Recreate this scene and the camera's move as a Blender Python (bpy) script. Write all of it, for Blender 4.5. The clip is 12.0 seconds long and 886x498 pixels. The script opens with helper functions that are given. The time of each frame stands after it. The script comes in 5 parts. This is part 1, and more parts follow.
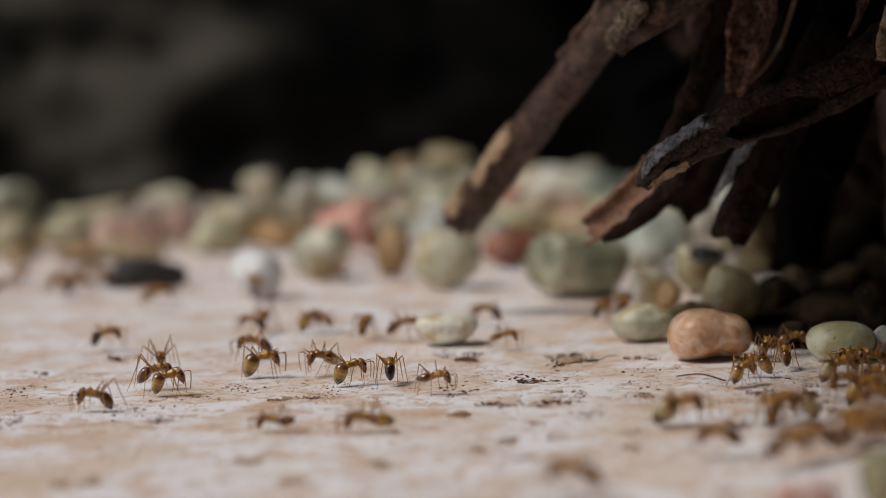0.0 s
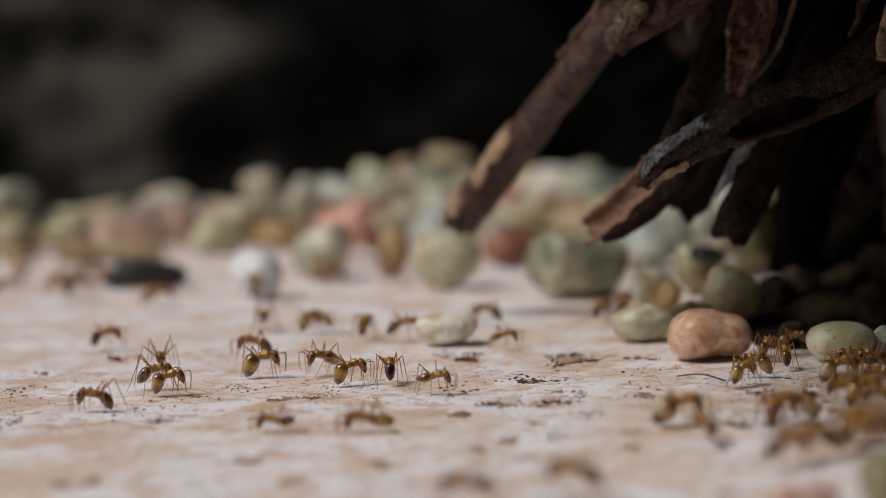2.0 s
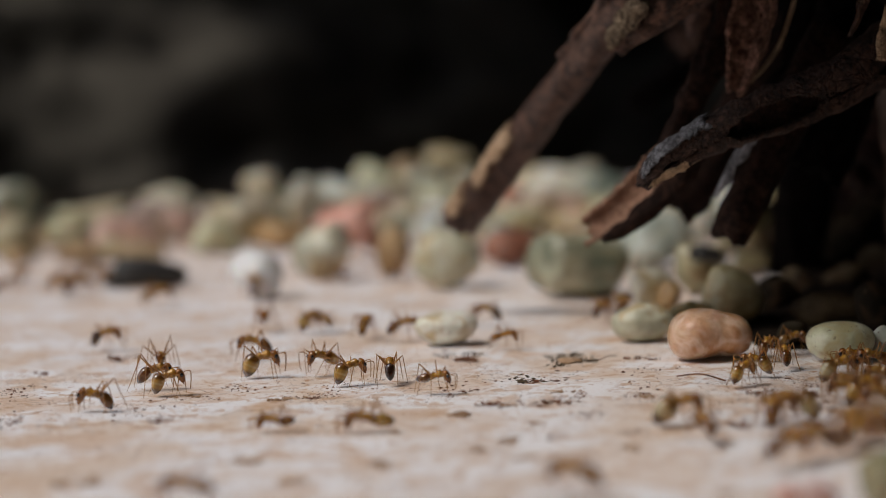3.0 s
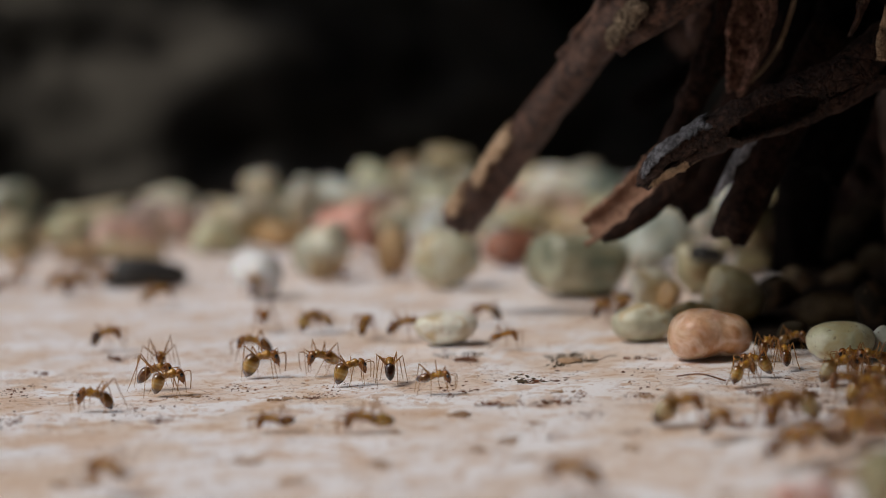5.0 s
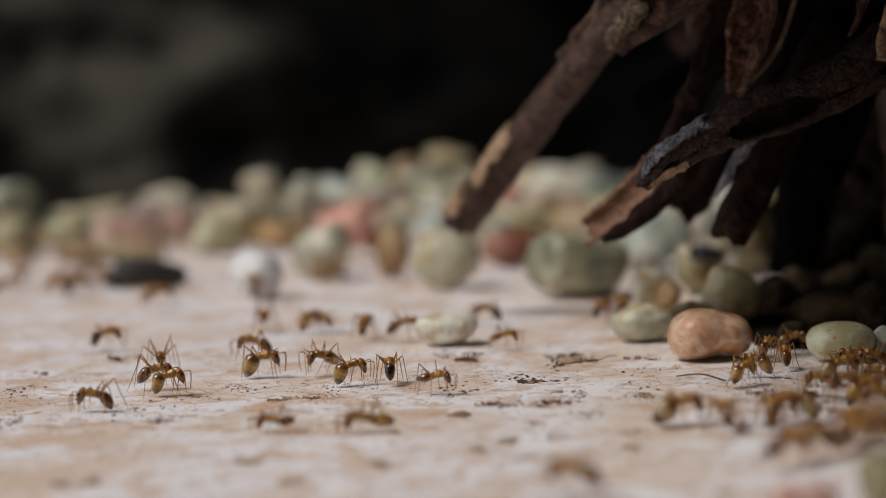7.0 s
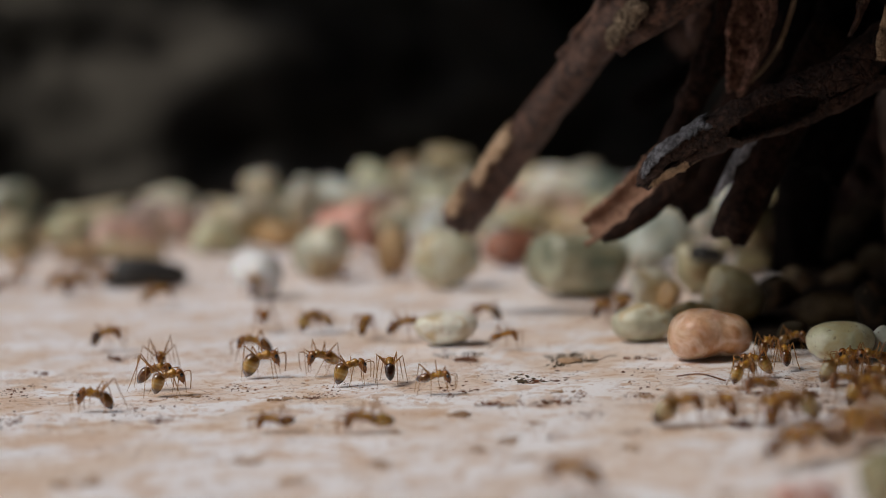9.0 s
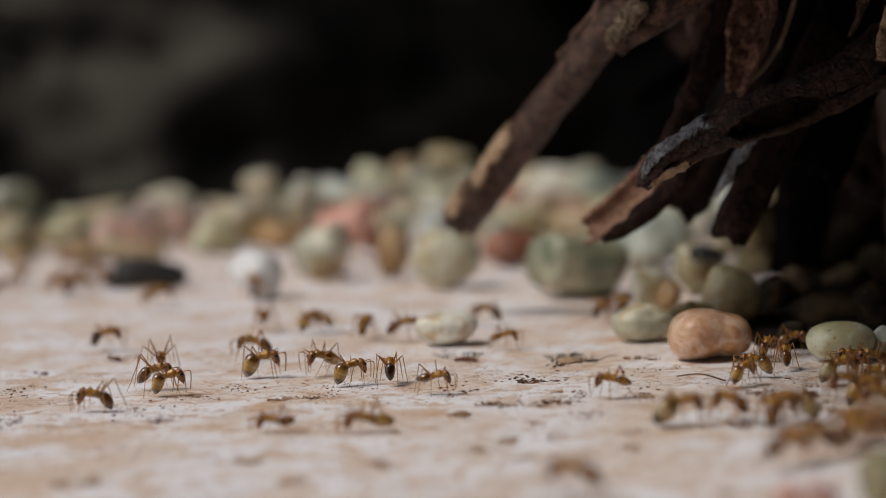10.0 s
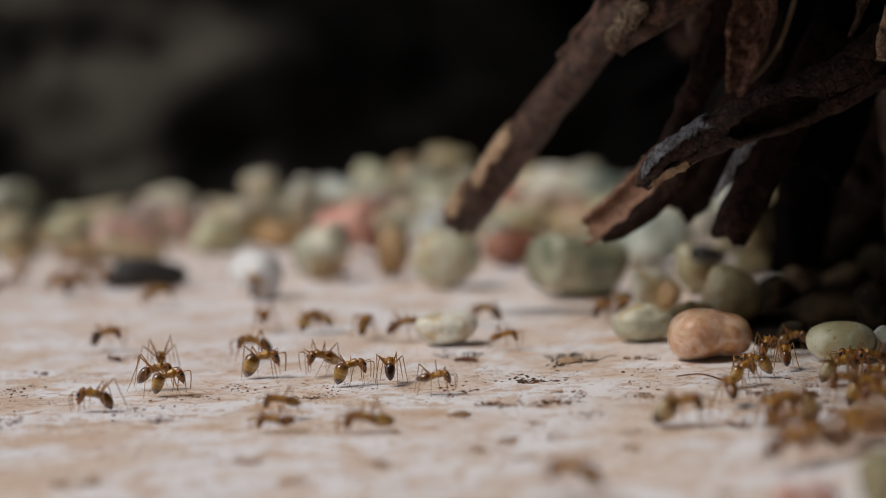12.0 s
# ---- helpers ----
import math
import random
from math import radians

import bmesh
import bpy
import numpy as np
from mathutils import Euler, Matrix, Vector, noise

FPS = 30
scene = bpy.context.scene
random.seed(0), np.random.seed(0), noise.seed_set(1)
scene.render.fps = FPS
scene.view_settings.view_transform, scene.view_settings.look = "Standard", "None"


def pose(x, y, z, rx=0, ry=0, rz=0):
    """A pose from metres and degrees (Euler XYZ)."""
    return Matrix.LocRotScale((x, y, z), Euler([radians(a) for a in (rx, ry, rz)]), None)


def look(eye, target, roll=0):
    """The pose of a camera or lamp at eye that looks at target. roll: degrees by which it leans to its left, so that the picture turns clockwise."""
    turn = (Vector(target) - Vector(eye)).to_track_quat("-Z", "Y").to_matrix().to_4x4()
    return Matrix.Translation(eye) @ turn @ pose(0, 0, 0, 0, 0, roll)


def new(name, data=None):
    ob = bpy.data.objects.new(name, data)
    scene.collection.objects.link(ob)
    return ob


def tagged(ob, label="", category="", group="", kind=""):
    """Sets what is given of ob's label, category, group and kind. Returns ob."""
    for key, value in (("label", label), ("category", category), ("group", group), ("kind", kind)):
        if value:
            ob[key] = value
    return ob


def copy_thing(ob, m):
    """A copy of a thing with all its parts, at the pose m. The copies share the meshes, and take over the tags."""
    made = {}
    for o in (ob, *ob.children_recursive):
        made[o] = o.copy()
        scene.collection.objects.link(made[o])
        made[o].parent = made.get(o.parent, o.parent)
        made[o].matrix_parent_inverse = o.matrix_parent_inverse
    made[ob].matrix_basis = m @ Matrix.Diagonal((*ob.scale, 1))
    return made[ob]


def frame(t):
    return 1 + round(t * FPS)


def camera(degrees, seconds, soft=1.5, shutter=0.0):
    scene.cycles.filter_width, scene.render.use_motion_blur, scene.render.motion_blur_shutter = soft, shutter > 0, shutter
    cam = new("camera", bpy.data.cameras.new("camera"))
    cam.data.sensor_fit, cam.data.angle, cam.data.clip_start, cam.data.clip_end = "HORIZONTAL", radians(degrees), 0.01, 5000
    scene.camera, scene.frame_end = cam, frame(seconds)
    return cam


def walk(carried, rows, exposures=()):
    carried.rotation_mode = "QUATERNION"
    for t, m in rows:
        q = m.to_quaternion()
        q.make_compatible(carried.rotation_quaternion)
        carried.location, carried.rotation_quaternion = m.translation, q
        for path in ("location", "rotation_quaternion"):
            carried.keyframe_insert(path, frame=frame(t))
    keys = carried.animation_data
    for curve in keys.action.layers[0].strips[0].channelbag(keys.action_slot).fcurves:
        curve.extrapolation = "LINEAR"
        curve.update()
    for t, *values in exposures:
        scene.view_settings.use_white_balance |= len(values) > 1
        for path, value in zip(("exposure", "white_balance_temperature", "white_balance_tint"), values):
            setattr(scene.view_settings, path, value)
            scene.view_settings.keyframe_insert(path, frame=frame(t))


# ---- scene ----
MM = 0.001

# ---- camera, on a tripod, low over the slab ----
cam = camera(24, 12.0, soft=1.0)
cam.data.dof.use_dof = True
cam.data.dof.focus_distance = 0.1935
cam.data.dof.aperture_fstop = 19.0
STAND = pose(0, 0, 27.6 * MM, 90 - 4.511, 0, 0) @ pose(0, 0, 0, 0, 0, -1.9)
walk(cam, [(0.0, STAND), (12.0, STAND)], exposures=[(0.0, -0.12, 6350, 10), (12.0, -0.12, 6350, 10)])

# ---- daylight: soft sun from the left, sky above ----
SUN_FROM = Vector((-0.58, -0.22, 0.88)).normalized()
world = bpy.data.worlds.new("daylight")
scene.world = world
world.use_nodes = True
sky = world.node_tree.nodes.new("ShaderNodeTexSky")
sky.sky_type = "NISHITA"
sky.sun_disc = False
sky.sun_elevation = math.asin(SUN_FROM.z)
sky.sun_rotation = math.atan2(SUN_FROM.x, SUN_FROM.y)
sky.air_density, sky.dust_density, sky.ozone_density = 1.0, 3.0, 0.6
world.node_tree.links.new(sky.outputs[0], world.node_tree.nodes["Background"].inputs[0])
world.node_tree.nodes["Background"].inputs[1].default_value = 0.085
sun = new("sun", bpy.data.lights.new("sun", "SUN"))
sun.data.energy, sun.data.angle, sun.data.color = 2.0, radians(22), (1.0, 0.95, 0.88)
sun.matrix_world = look((-0.6, -0.3, 1.2), Vector((-0.6, -0.3, 1.2)) - SUN_FROM)


# ---- materials ----
def shader(name, rough=0.5, spec=0.4, coat=0.0, sss=0.0):
    mat = bpy.data.materials.new(name)
    mat.use_nodes = True
    nt = mat.node_tree
    b = nt.nodes["Principled BSDF"]
    b.inputs["Roughness"].default_value = rough
    b.inputs["Specular IOR Level"].default_value = spec
    b.inputs["Coat Weight"].default_value = coat
    b.inputs["Coat Roughness"].default_value = 0.25
    if sss:
        b.inputs["Subsurface Weight"].default_value = sss
        b.inputs["Subsurface Radius"].default_value = (1.0, 0.6, 0.3)
        b.inputs["Subsurface Scale"].default_value = 0.6 * MM
    return mat, nt, b


def node(nt, kind, **values):
    n = nt.nodes.new("ShaderNode" + kind)
    for k, v in values.items():
        n.inputs[k.replace("_", " ")].default_value = v
    return n


def coords(nt, stretch=(1, 1, 1), vary=True):
    """Object coordinates in millimetres, shifted at random from thing to thing."""
    tc = nt.nodes.new("ShaderNodeTexCoord")
    mp = nt.nodes.new("ShaderNodeMapping")
    mp.inputs["Scale"].default_value = [1000 * s for s in stretch]
    nt.links.new(tc.outputs["Object"], mp.inputs["Vector"])
    if vary:
        info = nt.nodes.new("ShaderNodeObjectInfo")
        mul = nt.nodes.new("ShaderNodeMath")
        mul.operation = "MULTIPLY"
        mul.inputs[1].default_value = 731.0
        nt.links.new(info.outputs["Random"], mul.inputs[0])
        nt.links.new(mul.outputs[0], mp.inputs["Location"])
    return mp.outputs["Vector"]


def ramp(nt, fac, stops):
    r = nt.nodes.new("ShaderNodeValToRGB")
    els = r.color_ramp.elements
    while len(els) < len(stops):
        els.new(0.5)
    for e, (p, c) in zip(els, stops):
        e.position = p
        e.color = (*c, 1) if len(c) == 3 else c
    nt.links.new(fac, r.inputs[0])
    return r.outputs["Color"]


def noise_of(nt, vec, scale, detail=4.0, rough=0.55, dist=0.0):
    n = node(nt, "TexNoise", Scale=scale, Detail=detail, Roughness=rough, Distortion=dist)
    nt.links.new(vec, n.inputs["Vector"])
    return n.outputs["Fac"]


def mix(nt, fac, a, b, how="MIX"):
    m = nt.nodes.new("ShaderNodeMix")
    m.data_type, m.blend_type = "RGBA", how
    for sock, v in ((m.inputs[0], fac), (m.inputs[6], a), (m.inputs[7], b)):
        if isinstance(v, (tuple, list)):
            sock.default_value = (*v, 1)
        elif isinstance(v, (int, float)):
            sock.default_value = v
        else:
            nt.links.new(v, sock)
    return m.outputs[2]


def bump(nt, b, height, strength, depth):
    n = node(nt, "Bump", Strength=strength, Distance=depth)
    nt.links.new(height, n.inputs["Height"])
    nt.links.new(n.outputs[0], b.inputs["Normal"])


def slab_material():
    mat, nt, b = shader("cream_slab", 0.6, 0.32)
    v = coords(nt, vary=False)
    # peach stone under a worn, chalky, faintly bluish skin
    base = ramp(nt, noise_of(nt, v, 0.045, 5, 0.6, 0.6), [(0.36, (0.75, 0.61, 0.50)), (0.62, (0.81, 0.71, 0.65))])
    chalk = ramp(nt, noise_of(nt, v, 0.085, 5, 0.54, 0.5), [(0.43, (0, 0, 0)), (0.54, (0.95, 0.95, 0.95))])
    base = mix(nt, chalk, base, (0.885, 0.86, 0.865))
    # broad faint tan blotches, then smaller tan scabs with an uneven rim
    blotch = ramp(nt, noise_of(nt, v, 0.12, 5, 0.58, 0.8), [(0.53, (0, 0, 0)), (0.62, (0.7, 0.7, 0.7))])
    base = mix(nt, blotch, base, (0.66, 0.46, 0.32))
    scab = ramp(nt, noise_of(nt, v, 0.42, 5, 0.6, 1.1), [(0.575, (0, 0, 0)), (0.60, (0.75, 0.75, 0.75)), (0.70, (0.55, 0.55, 0.55))])
    base = mix(nt, scab, base, (0.55, 0.33, 0.17))
    rust = ramp(nt, noise_of(nt, v, 0.95, 6, 0.7, 0.5), [(0.585, (0, 0, 0)), (0.62, (0.8, 0.8, 0.8))])
    base = mix(nt, rust, base, (0.40, 0.19, 0.08))
    # fine dark grains, gathered in patches
    fl = nt.nodes.new("ShaderNodeMath")
    fl.operation = "MULTIPLY"
    nt.links.new(ramp(nt, noise_of(nt, v, 2.2, 5, 0.72, 0.3), [(0.575, (0, 0, 0)), (0.61, (1, 1, 1))]), fl.inputs[0])
    nt.links.new(ramp(nt, noise_of(nt, v, 0.11, 6, 0.7), [(0.49, (0, 0, 0)), (0.57, (0.9, 0.9, 0.9))]), fl.inputs[1])
    base = mix(nt, fl.outputs[0], base, (0.13, 0.06, 0.035))
    nt.links.new(base, b.inputs["Base Color"])
    relief = mix(nt, 0.35, noise_of(nt, v, 0.9, 7, 0.6), scab)
    bump(nt, b, relief, 0.35, 0.2 * MM)
    return mat


def pebble_material(name, a, c, spot=None, rough=0.38, sss=0.15, veins=0.15, spec=0.45, coat=0.15, dirt=0.6, tint=1.0):
    mat, nt, b = shader(name, rough, spec, coat, sss)
    v = coords(nt)
    base = ramp(nt, noise_of(nt, v, 0.16, 4, 0.55, 0.8), [(0.40, a), (0.60, c)])
    info = nt.nodes.new("ShaderNodeObjectInfo")
    warm = ramp(nt, info.outputs["Random"], [(0.0, (0.95, 0.93, 0.88)), (0.35, (1.0, 0.90, 0.74)), (0.6, (0.80, 0.86, 0.86)), (1.0, (1.0, 0.95, 0.86))])
    base = mix(nt, tint, base, warm, "MULTIPLY")
    grain = ramp(nt, noise_of(nt, v, 1.2, 5, 0.65), [(0.30, (0.80, 0.77, 0.72)), (0.62, (1, 1, 1))])
    base = mix(nt, 1.0, base, grain, "MULTIPLY")
    if spot:
        base = mix(nt, ramp(nt, noise_of(nt, v, 0.27, 3, 0.5, 1.5), [(0.52, (0, 0, 0)), (0.64, (0.8, 0.8, 0.8))]), base, spot)
    # specks of dirt
    base = mix(nt, ramp(nt, noise_of(nt, v, 1.7, 4, 0.7), [(0.62, (0, 0, 0)), (0.67, (dirt,) * 3)]), base, (0.12, 0.075, 0.035))
    vein = node(nt, "TexVoronoi", Scale=0.14)
    vein.feature = "DISTANCE_TO_EDGE"
    warp = noise_of(nt, v, 0.3, 5, 0.6)
    add = nt.nodes.new("ShaderNodeVectorMath")
    add.operation = "MULTIPLY_ADD"
    nt.links.new(warp, add.inputs[0])
    add.inputs[1].default_value = (5, 5, 5)
    nt.links.new(v, add.inputs[2])
    nt.links.new(add.outputs[0], vein.inputs["Vector"])
    line = ramp(nt, vein.outputs["Distance"], [(0.0, (veins,) * 3), (0.03, (0, 0, 0))])
    pale = tuple(min(1.0, 0.5 * k + 0.35) for k in c)
    nt.links.new(mix(nt, line, base, pale), b.inputs["Base Color"])
    gloss = ramp(nt, noise_of(nt, v, 0.5, 5, 0.6), [(0.3, (rough * 0.75,) * 3), (0.7, (rough * 1.35,) * 3)])
    nt.links.new(gloss, b.inputs["Roughness"])
    bump(nt, b, noise_of(nt, v, 0.55, 8, 0.68), 0.55, 0.35 * MM)
    return mat


def bark_material(name, a, c, pale, amount=0.62, spec=0.12, coarse=1.0):
    mat, nt, b = shader(name, 0.75 - 0.45 * spec, spec)
    v = coords(nt, vary=True)
    base = ramp(nt, noise_of(nt, v, 0.7, 8, 0.72, 0.8), [(0.36, a), (0.64, c)])
    base = mix(nt, ramp(nt, noise_of(nt, v, 0.13, 5, 0.6, 0.9), [(amount, (0, 0, 0)), (amount + 0.05, (0.9, 0.9, 0.9))]), base, pale)
    fine = ramp(nt, noise_of(nt, v, 3.2, 6, 0.75, 0.4), [(0.36, (0.35, 0.33, 0.32)), (0.60, (1.25, 1.22, 1.2))])
    base = mix(nt, coarse, base, fine, "MULTIPLY")
    # cracks between small plates of bark
    crack = node(nt, "TexVoronoi", Scale=0.75)
    crack.feature = "DISTANCE_TO_EDGE"
    warp = node(nt, "TexNoise", Scale=1.1, Detail=5.0)
    nt.links.new(v, warp.inputs["Vector"])
    add = nt.nodes.new("ShaderNodeVectorMath")
    add.operation = "MULTIPLY_ADD"
    nt.links.new(warp.outputs["Color"], add.inputs[0])
    add.inputs[1].default_value = (2.2, 2.2, 2.2)
    nt.links.new(v, add.inputs[2])
    nt.links.new(add.outputs[0], crack.inputs["Vector"])
    line = ramp(nt, crack.outputs["Distance"], [(0.0, (0.25, 0.22, 0.2)), (0.10, (1, 1, 1))])
    base = mix(nt, 0.8 * coarse, base, line, "MULTIPLY")
    nt.links.new(base, b.inputs["Base Color"])
    relief = mix(nt, 0.45, ramp(nt, noise_of(nt, v, 1.3, 10, 0.8, 0.8), [(0.0, (0, 0, 0)), (1.0, (1, 1, 1))]), line)
    bump(nt, b, relief, 1.0, 1.6 * coarse * MM)
    return mat


def plain_material(name, a, c, scale, rough, spec=0.4, coat=0.0, sss=0.0, depth=0.0):
    mat, nt, b = shader(name, rough, spec, coat, sss)
    v = coords(nt)
    nt.links.new(ramp(nt, noise_of(nt, v, scale, 5), [(0.35, a), (0.65, c)]), b.inputs["Base Color"])
    if depth:
        bump(nt, b, noise_of(nt, v, scale * 3, 6), 0.5, depth * MM)
    return mat


def gaster_material(name, tip, body, line, root, rough=0.3):
    """Translucent abdomen: dark tip, clear middle with a pale seam, browner where it joins the waist."""
    mat, nt, b = shader(name, rough * 0.6, 0.5, 0.25, 0.5)
    b.inputs["Transmission Weight"].default_value = 0.15
    tc = nt.nodes.new("ShaderNodeTexCoord")
    sep = nt.nodes.new("ShaderNodeSeparateXYZ")
    nt.links.new(tc.outputs["Object"], sep.inputs[0])
    n = nt.nodes.new("ShaderNodeMath")
    n.operation = "MULTIPLY_ADD"
    n.inputs[1].default_value, n.inputs[2].default_value = 570.0, 0.5
    nt.links.new(sep.outputs["X"], n.inputs[0])
    stops = [(0.02, tip), (0.14, tip), (0.30, body), (0.44, body), (0.50, line), (0.54, line), (0.62, body), (0.70, body), (0.84, root), (1.0, root)]
    band = ramp(nt, n.outputs[0], stops)
    v = coords(nt)
    grain = ramp(nt, noise_of(nt, v, 1.8, 5), [(0.3, (0.70, 0.66, 0.6)), (0.7, (1, 1, 1))])
    nt.links.new(mix(nt, 1.0, band, grain, "MULTIPLY"), b.inputs["Base Color"])
    return mat


SLAB = slab_material()
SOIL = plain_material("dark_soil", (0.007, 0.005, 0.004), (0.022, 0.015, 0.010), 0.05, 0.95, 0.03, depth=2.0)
# dark base colour stands in for shade on the rock bank
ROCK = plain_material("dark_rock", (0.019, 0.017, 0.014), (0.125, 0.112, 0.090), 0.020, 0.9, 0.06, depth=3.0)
CRUMB = plain_material("dark_crumb", (0.055, 0.024, 0.014), (0.24, 0.10, 0.05), 1.0, 0.85, 0.2)
STAIN = plain_material("tan_stain_crust", (0.30, 0.18, 0.10), (0.52, 0.35, 0.22), 0.9, 0.8, 0.2, depth=0.08)
GRIME = plain_material("dark_plant_grime", (0.035, 0.026, 0.016), (0.12, 0.085, 0.05), 1.2, 0.85, 0.2, depth=0.12)
FLAKE = plain_material("brown_flake", (0.16, 0.09, 0.05), (0.36, 0.22, 0.13), 0.8, 0.8, 0.2, depth=0.1)
PEBBLES = {
    "pale_green": pebble_material("pale_green_pebble", (0.41, 0.44, 0.38), (0.75, 0.79, 0.74), (0.42, 0.29, 0.13)),
    "grey_green": pebble_material("grey_green_pebble", (0.18, 0.22, 0.18), (0.46, 0.50, 0.43), (0.30, 0.24, 0.14)),
    "stained": pebble_material("stained_pebble", (0.40, 0.34, 0.19), (0.72, 0.69, 0.56), (0.42, 0.27, 0.09)),
    "rosy": pebble_material("rosy_pebble", (0.62, 0.34, 0.31), (0.72, 0.46, 0.42), None),
    # darker olive with stains, toned down for stones that lie in shade
    "drab": pebble_material("shade_drab_pebble", (0.13, 0.105, 0.05), (0.30, 0.26, 0.15), (0.22, 0.13, 0.05)),
    "sage": pebble_material("sage_pebble", (0.57, 0.58, 0.38), (0.78, 0.79, 0.60), (0.56, 0.48, 0.24), tint=0.1),
    "olive": pebble_material("olive_pebble", (0.31, 0.27, 0.14), (0.60, 0.57, 0.43), (0.42, 0.27, 0.10)),
    "yellow_green": pebble_material("yellow_green_pebble", (0.40, 0.38, 0.21), (0.60, 0.57, 0.40), (0.34, 0.22, 0.10)),
    "cream": pebble_material("cream_pebble", (0.74, 0.73, 0.62), (0.88, 0.88, 0.80), (0.52, 0.38, 0.16), tint=0.2),
    "straw": pebble_material("straw_cream_pebble", (0.52, 0.50, 0.35), (0.76, 0.75, 0.62), (0.46, 0.31, 0.12), tint=0.3),
    "white": pebble_material("white_pebble", (0.78, 0.79, 0.79), (0.90, 0.90, 0.90), None, tint=0.0),
    "pink": pebble_material("salmon_pebble", (0.53, 0.25, 0.10), (0.73, 0.48, 0.325), (0.76, 0.56, 0.43), rough=0.20, sss=0.5, veins=0.12, coat=0.4, dirt=0.15, tint=0.0),
    "coral": pebble_material("coral_pebble", (0.76, 0.35, 0.27), (0.86, 0.52, 0.43), (0.44, 0.19, 0.10), tint=0.2),
    "mauve": pebble_material("mauve_pebble", (0.47, 0.29, 0.235), (0.64, 0.46, 0.40), (0.42, 0.25, 0.13), tint=0.5),
    "dusty": pebble_material("dusty_pink_pebble", (0.52, 0.36, 0.32), (0.70, 0.55, 0.49), (0.44, 0.30, 0.18)),
    "ochre": pebble_material("ochre_pebble", (0.36, 0.21, 0.075), (0.54, 0.36, 0.17), (0.30, 0.17, 0.07)),
    "olive_dim": pebble_material("dull_olive_pebble", (0.27, 0.24, 0.12), (0.52, 0.48, 0.32), (0.36, 0.24, 0.11), tint=0.3),
    "red": pebble_material("red_brown_pebble", (0.30, 0.10, 0.06), (0.42, 0.18, 0.11), (0.20, 0.08, 0.04)),
    "tan": pebble_material("tan_pebble", (0.38, 0.26, 0.14), (0.50, 0.38, 0.24), (0.28, 0.16, 0.07)),
    # near-black base colour stands in for the shade under the twigs
    "shade_dark": pebble_material("shade_dark_pebble", (0.020, 0.014, 0.009), (0.070, 0.053, 0.034), (0.05, 0.028, 0.014), 0.7, 0.0, 0.0, 0.1, 0.0),
    "black": pebble_material("black_stone", (0.012, 0.013, 0.014), (0.035, 0.034, 0.034), None, 0.55, 0.0),
}
BARK = {
    "brown": bark_material("brown_bark", (0.040, 0.017, 0.011), (0.30, 0.155, 0.105), (0.22, 0.13, 0.08), 0.66, 0.45),
    "umber": bark_material("umber_bark", (0.014, 0.006, 0.004), (0.075, 0.036, 0.024), (0.11, 0.06, 0.038)),
    "grey": bark_material("weathered_grey_bark", (0.026, 0.012, 0.008), (0.165, 0.088, 0.062), (0.22, 0.18, 0.18), 0.63, 0.35),
    "pink": bark_material("peeling_pink_bark", (0.27, 0.14, 0.09), (0.60, 0.37, 0.26), (0.09, 0.045, 0.03), 0.62, coarse=0.45),
    # near-black copy of the bark: the bundle's deep shade put into the colour
    "dark": bark_material("shade_dark_bark", (0.004, 0.003, 0.003), (0.012, 0.008, 0.007), (0.022, 0.014, 0.011), spec=0.03),
    "ash": bark_material("silvery_bark", (0.09, 0.09, 0.10), (0.36, 0.37, 0.41), (0.05, 0.04, 0.04), 0.62, 0.35, coarse=0.8),
    "russet": bark_material("russet_bark", (0.18, 0.075, 0.05), (0.74, 0.42, 0.31), (0.16, 0.09, 0.06), 0.66, 0.35),
    "speckled": bark_material("speckled_bark", (0.14, 0.095, 0.06), (0.46, 0.36, 0.25), (0.10, 0.06, 0.04), 0.66),
    "wood": bark_material("bare_tan_wood", (0.46, 0.31, 0.19), (0.70, 0.51, 0.34), (0.20, 0.11, 0.07), 0.66, coarse=0.35),
}
AMBER = plain_material("amber_ant_body", (0.20, 0.088, 0.009), (0.52, 0.27, 0.038), 2.6, 0.22, 0.5, 0.5, 0.3)
HEAD = plain_material("brown_ant_head", (0.075, 0.024, 0.006), (0.34, 0.125, 0.020), 2.4, 0.22, 0.5, 0.5, 0.2)
LEG = plain_material("amber_ant_leg", (0.20, 0.08, 0.011), (0.38, 0.18, 0.031), 1.5, 0.35, 0.5, 0.2, 0.2)
EYE = plain_material("black_ant_eye", (0.008, 0.006, 0.006), (0.016, 0.012, 0.010), 4.0, 0.15, 0.5, 0.5)
HONEY = gaster_material("honey_gaster", (0.09, 0.036, 0.010), (0.46, 0.27, 0.055), (0.56, 0.39, 0.14), (0.19, 0.082, 0.012))
BROWN = gaster_material("brown_gaster", (0.05, 0.018, 0.006), (0.17, 0.062, 0.010), (0.23, 0.10, 0.022), (0.13, 0.045, 0.007))
PALE = gaster_material("glassy_gaster", (0.10, 0.045, 0.014), (0.50, 0.40, 0.22), (0.56, 0.47, 0.29), (0.24, 0.135, 0.04))
CLEAR = gaster_material("amber_gaster", (0.11, 0.045, 0.010), (0.29, 0.135, 0.022), (0.38, 0.21, 0.05), (0.19, 0.075, 0.011))
DARK = gaster_material("dark_gaster", (0.018, 0.007, 0.005), (0.045, 0.016, 0.009), (0.07, 0.03, 0.016), (0.05, 0.02, 0.008))


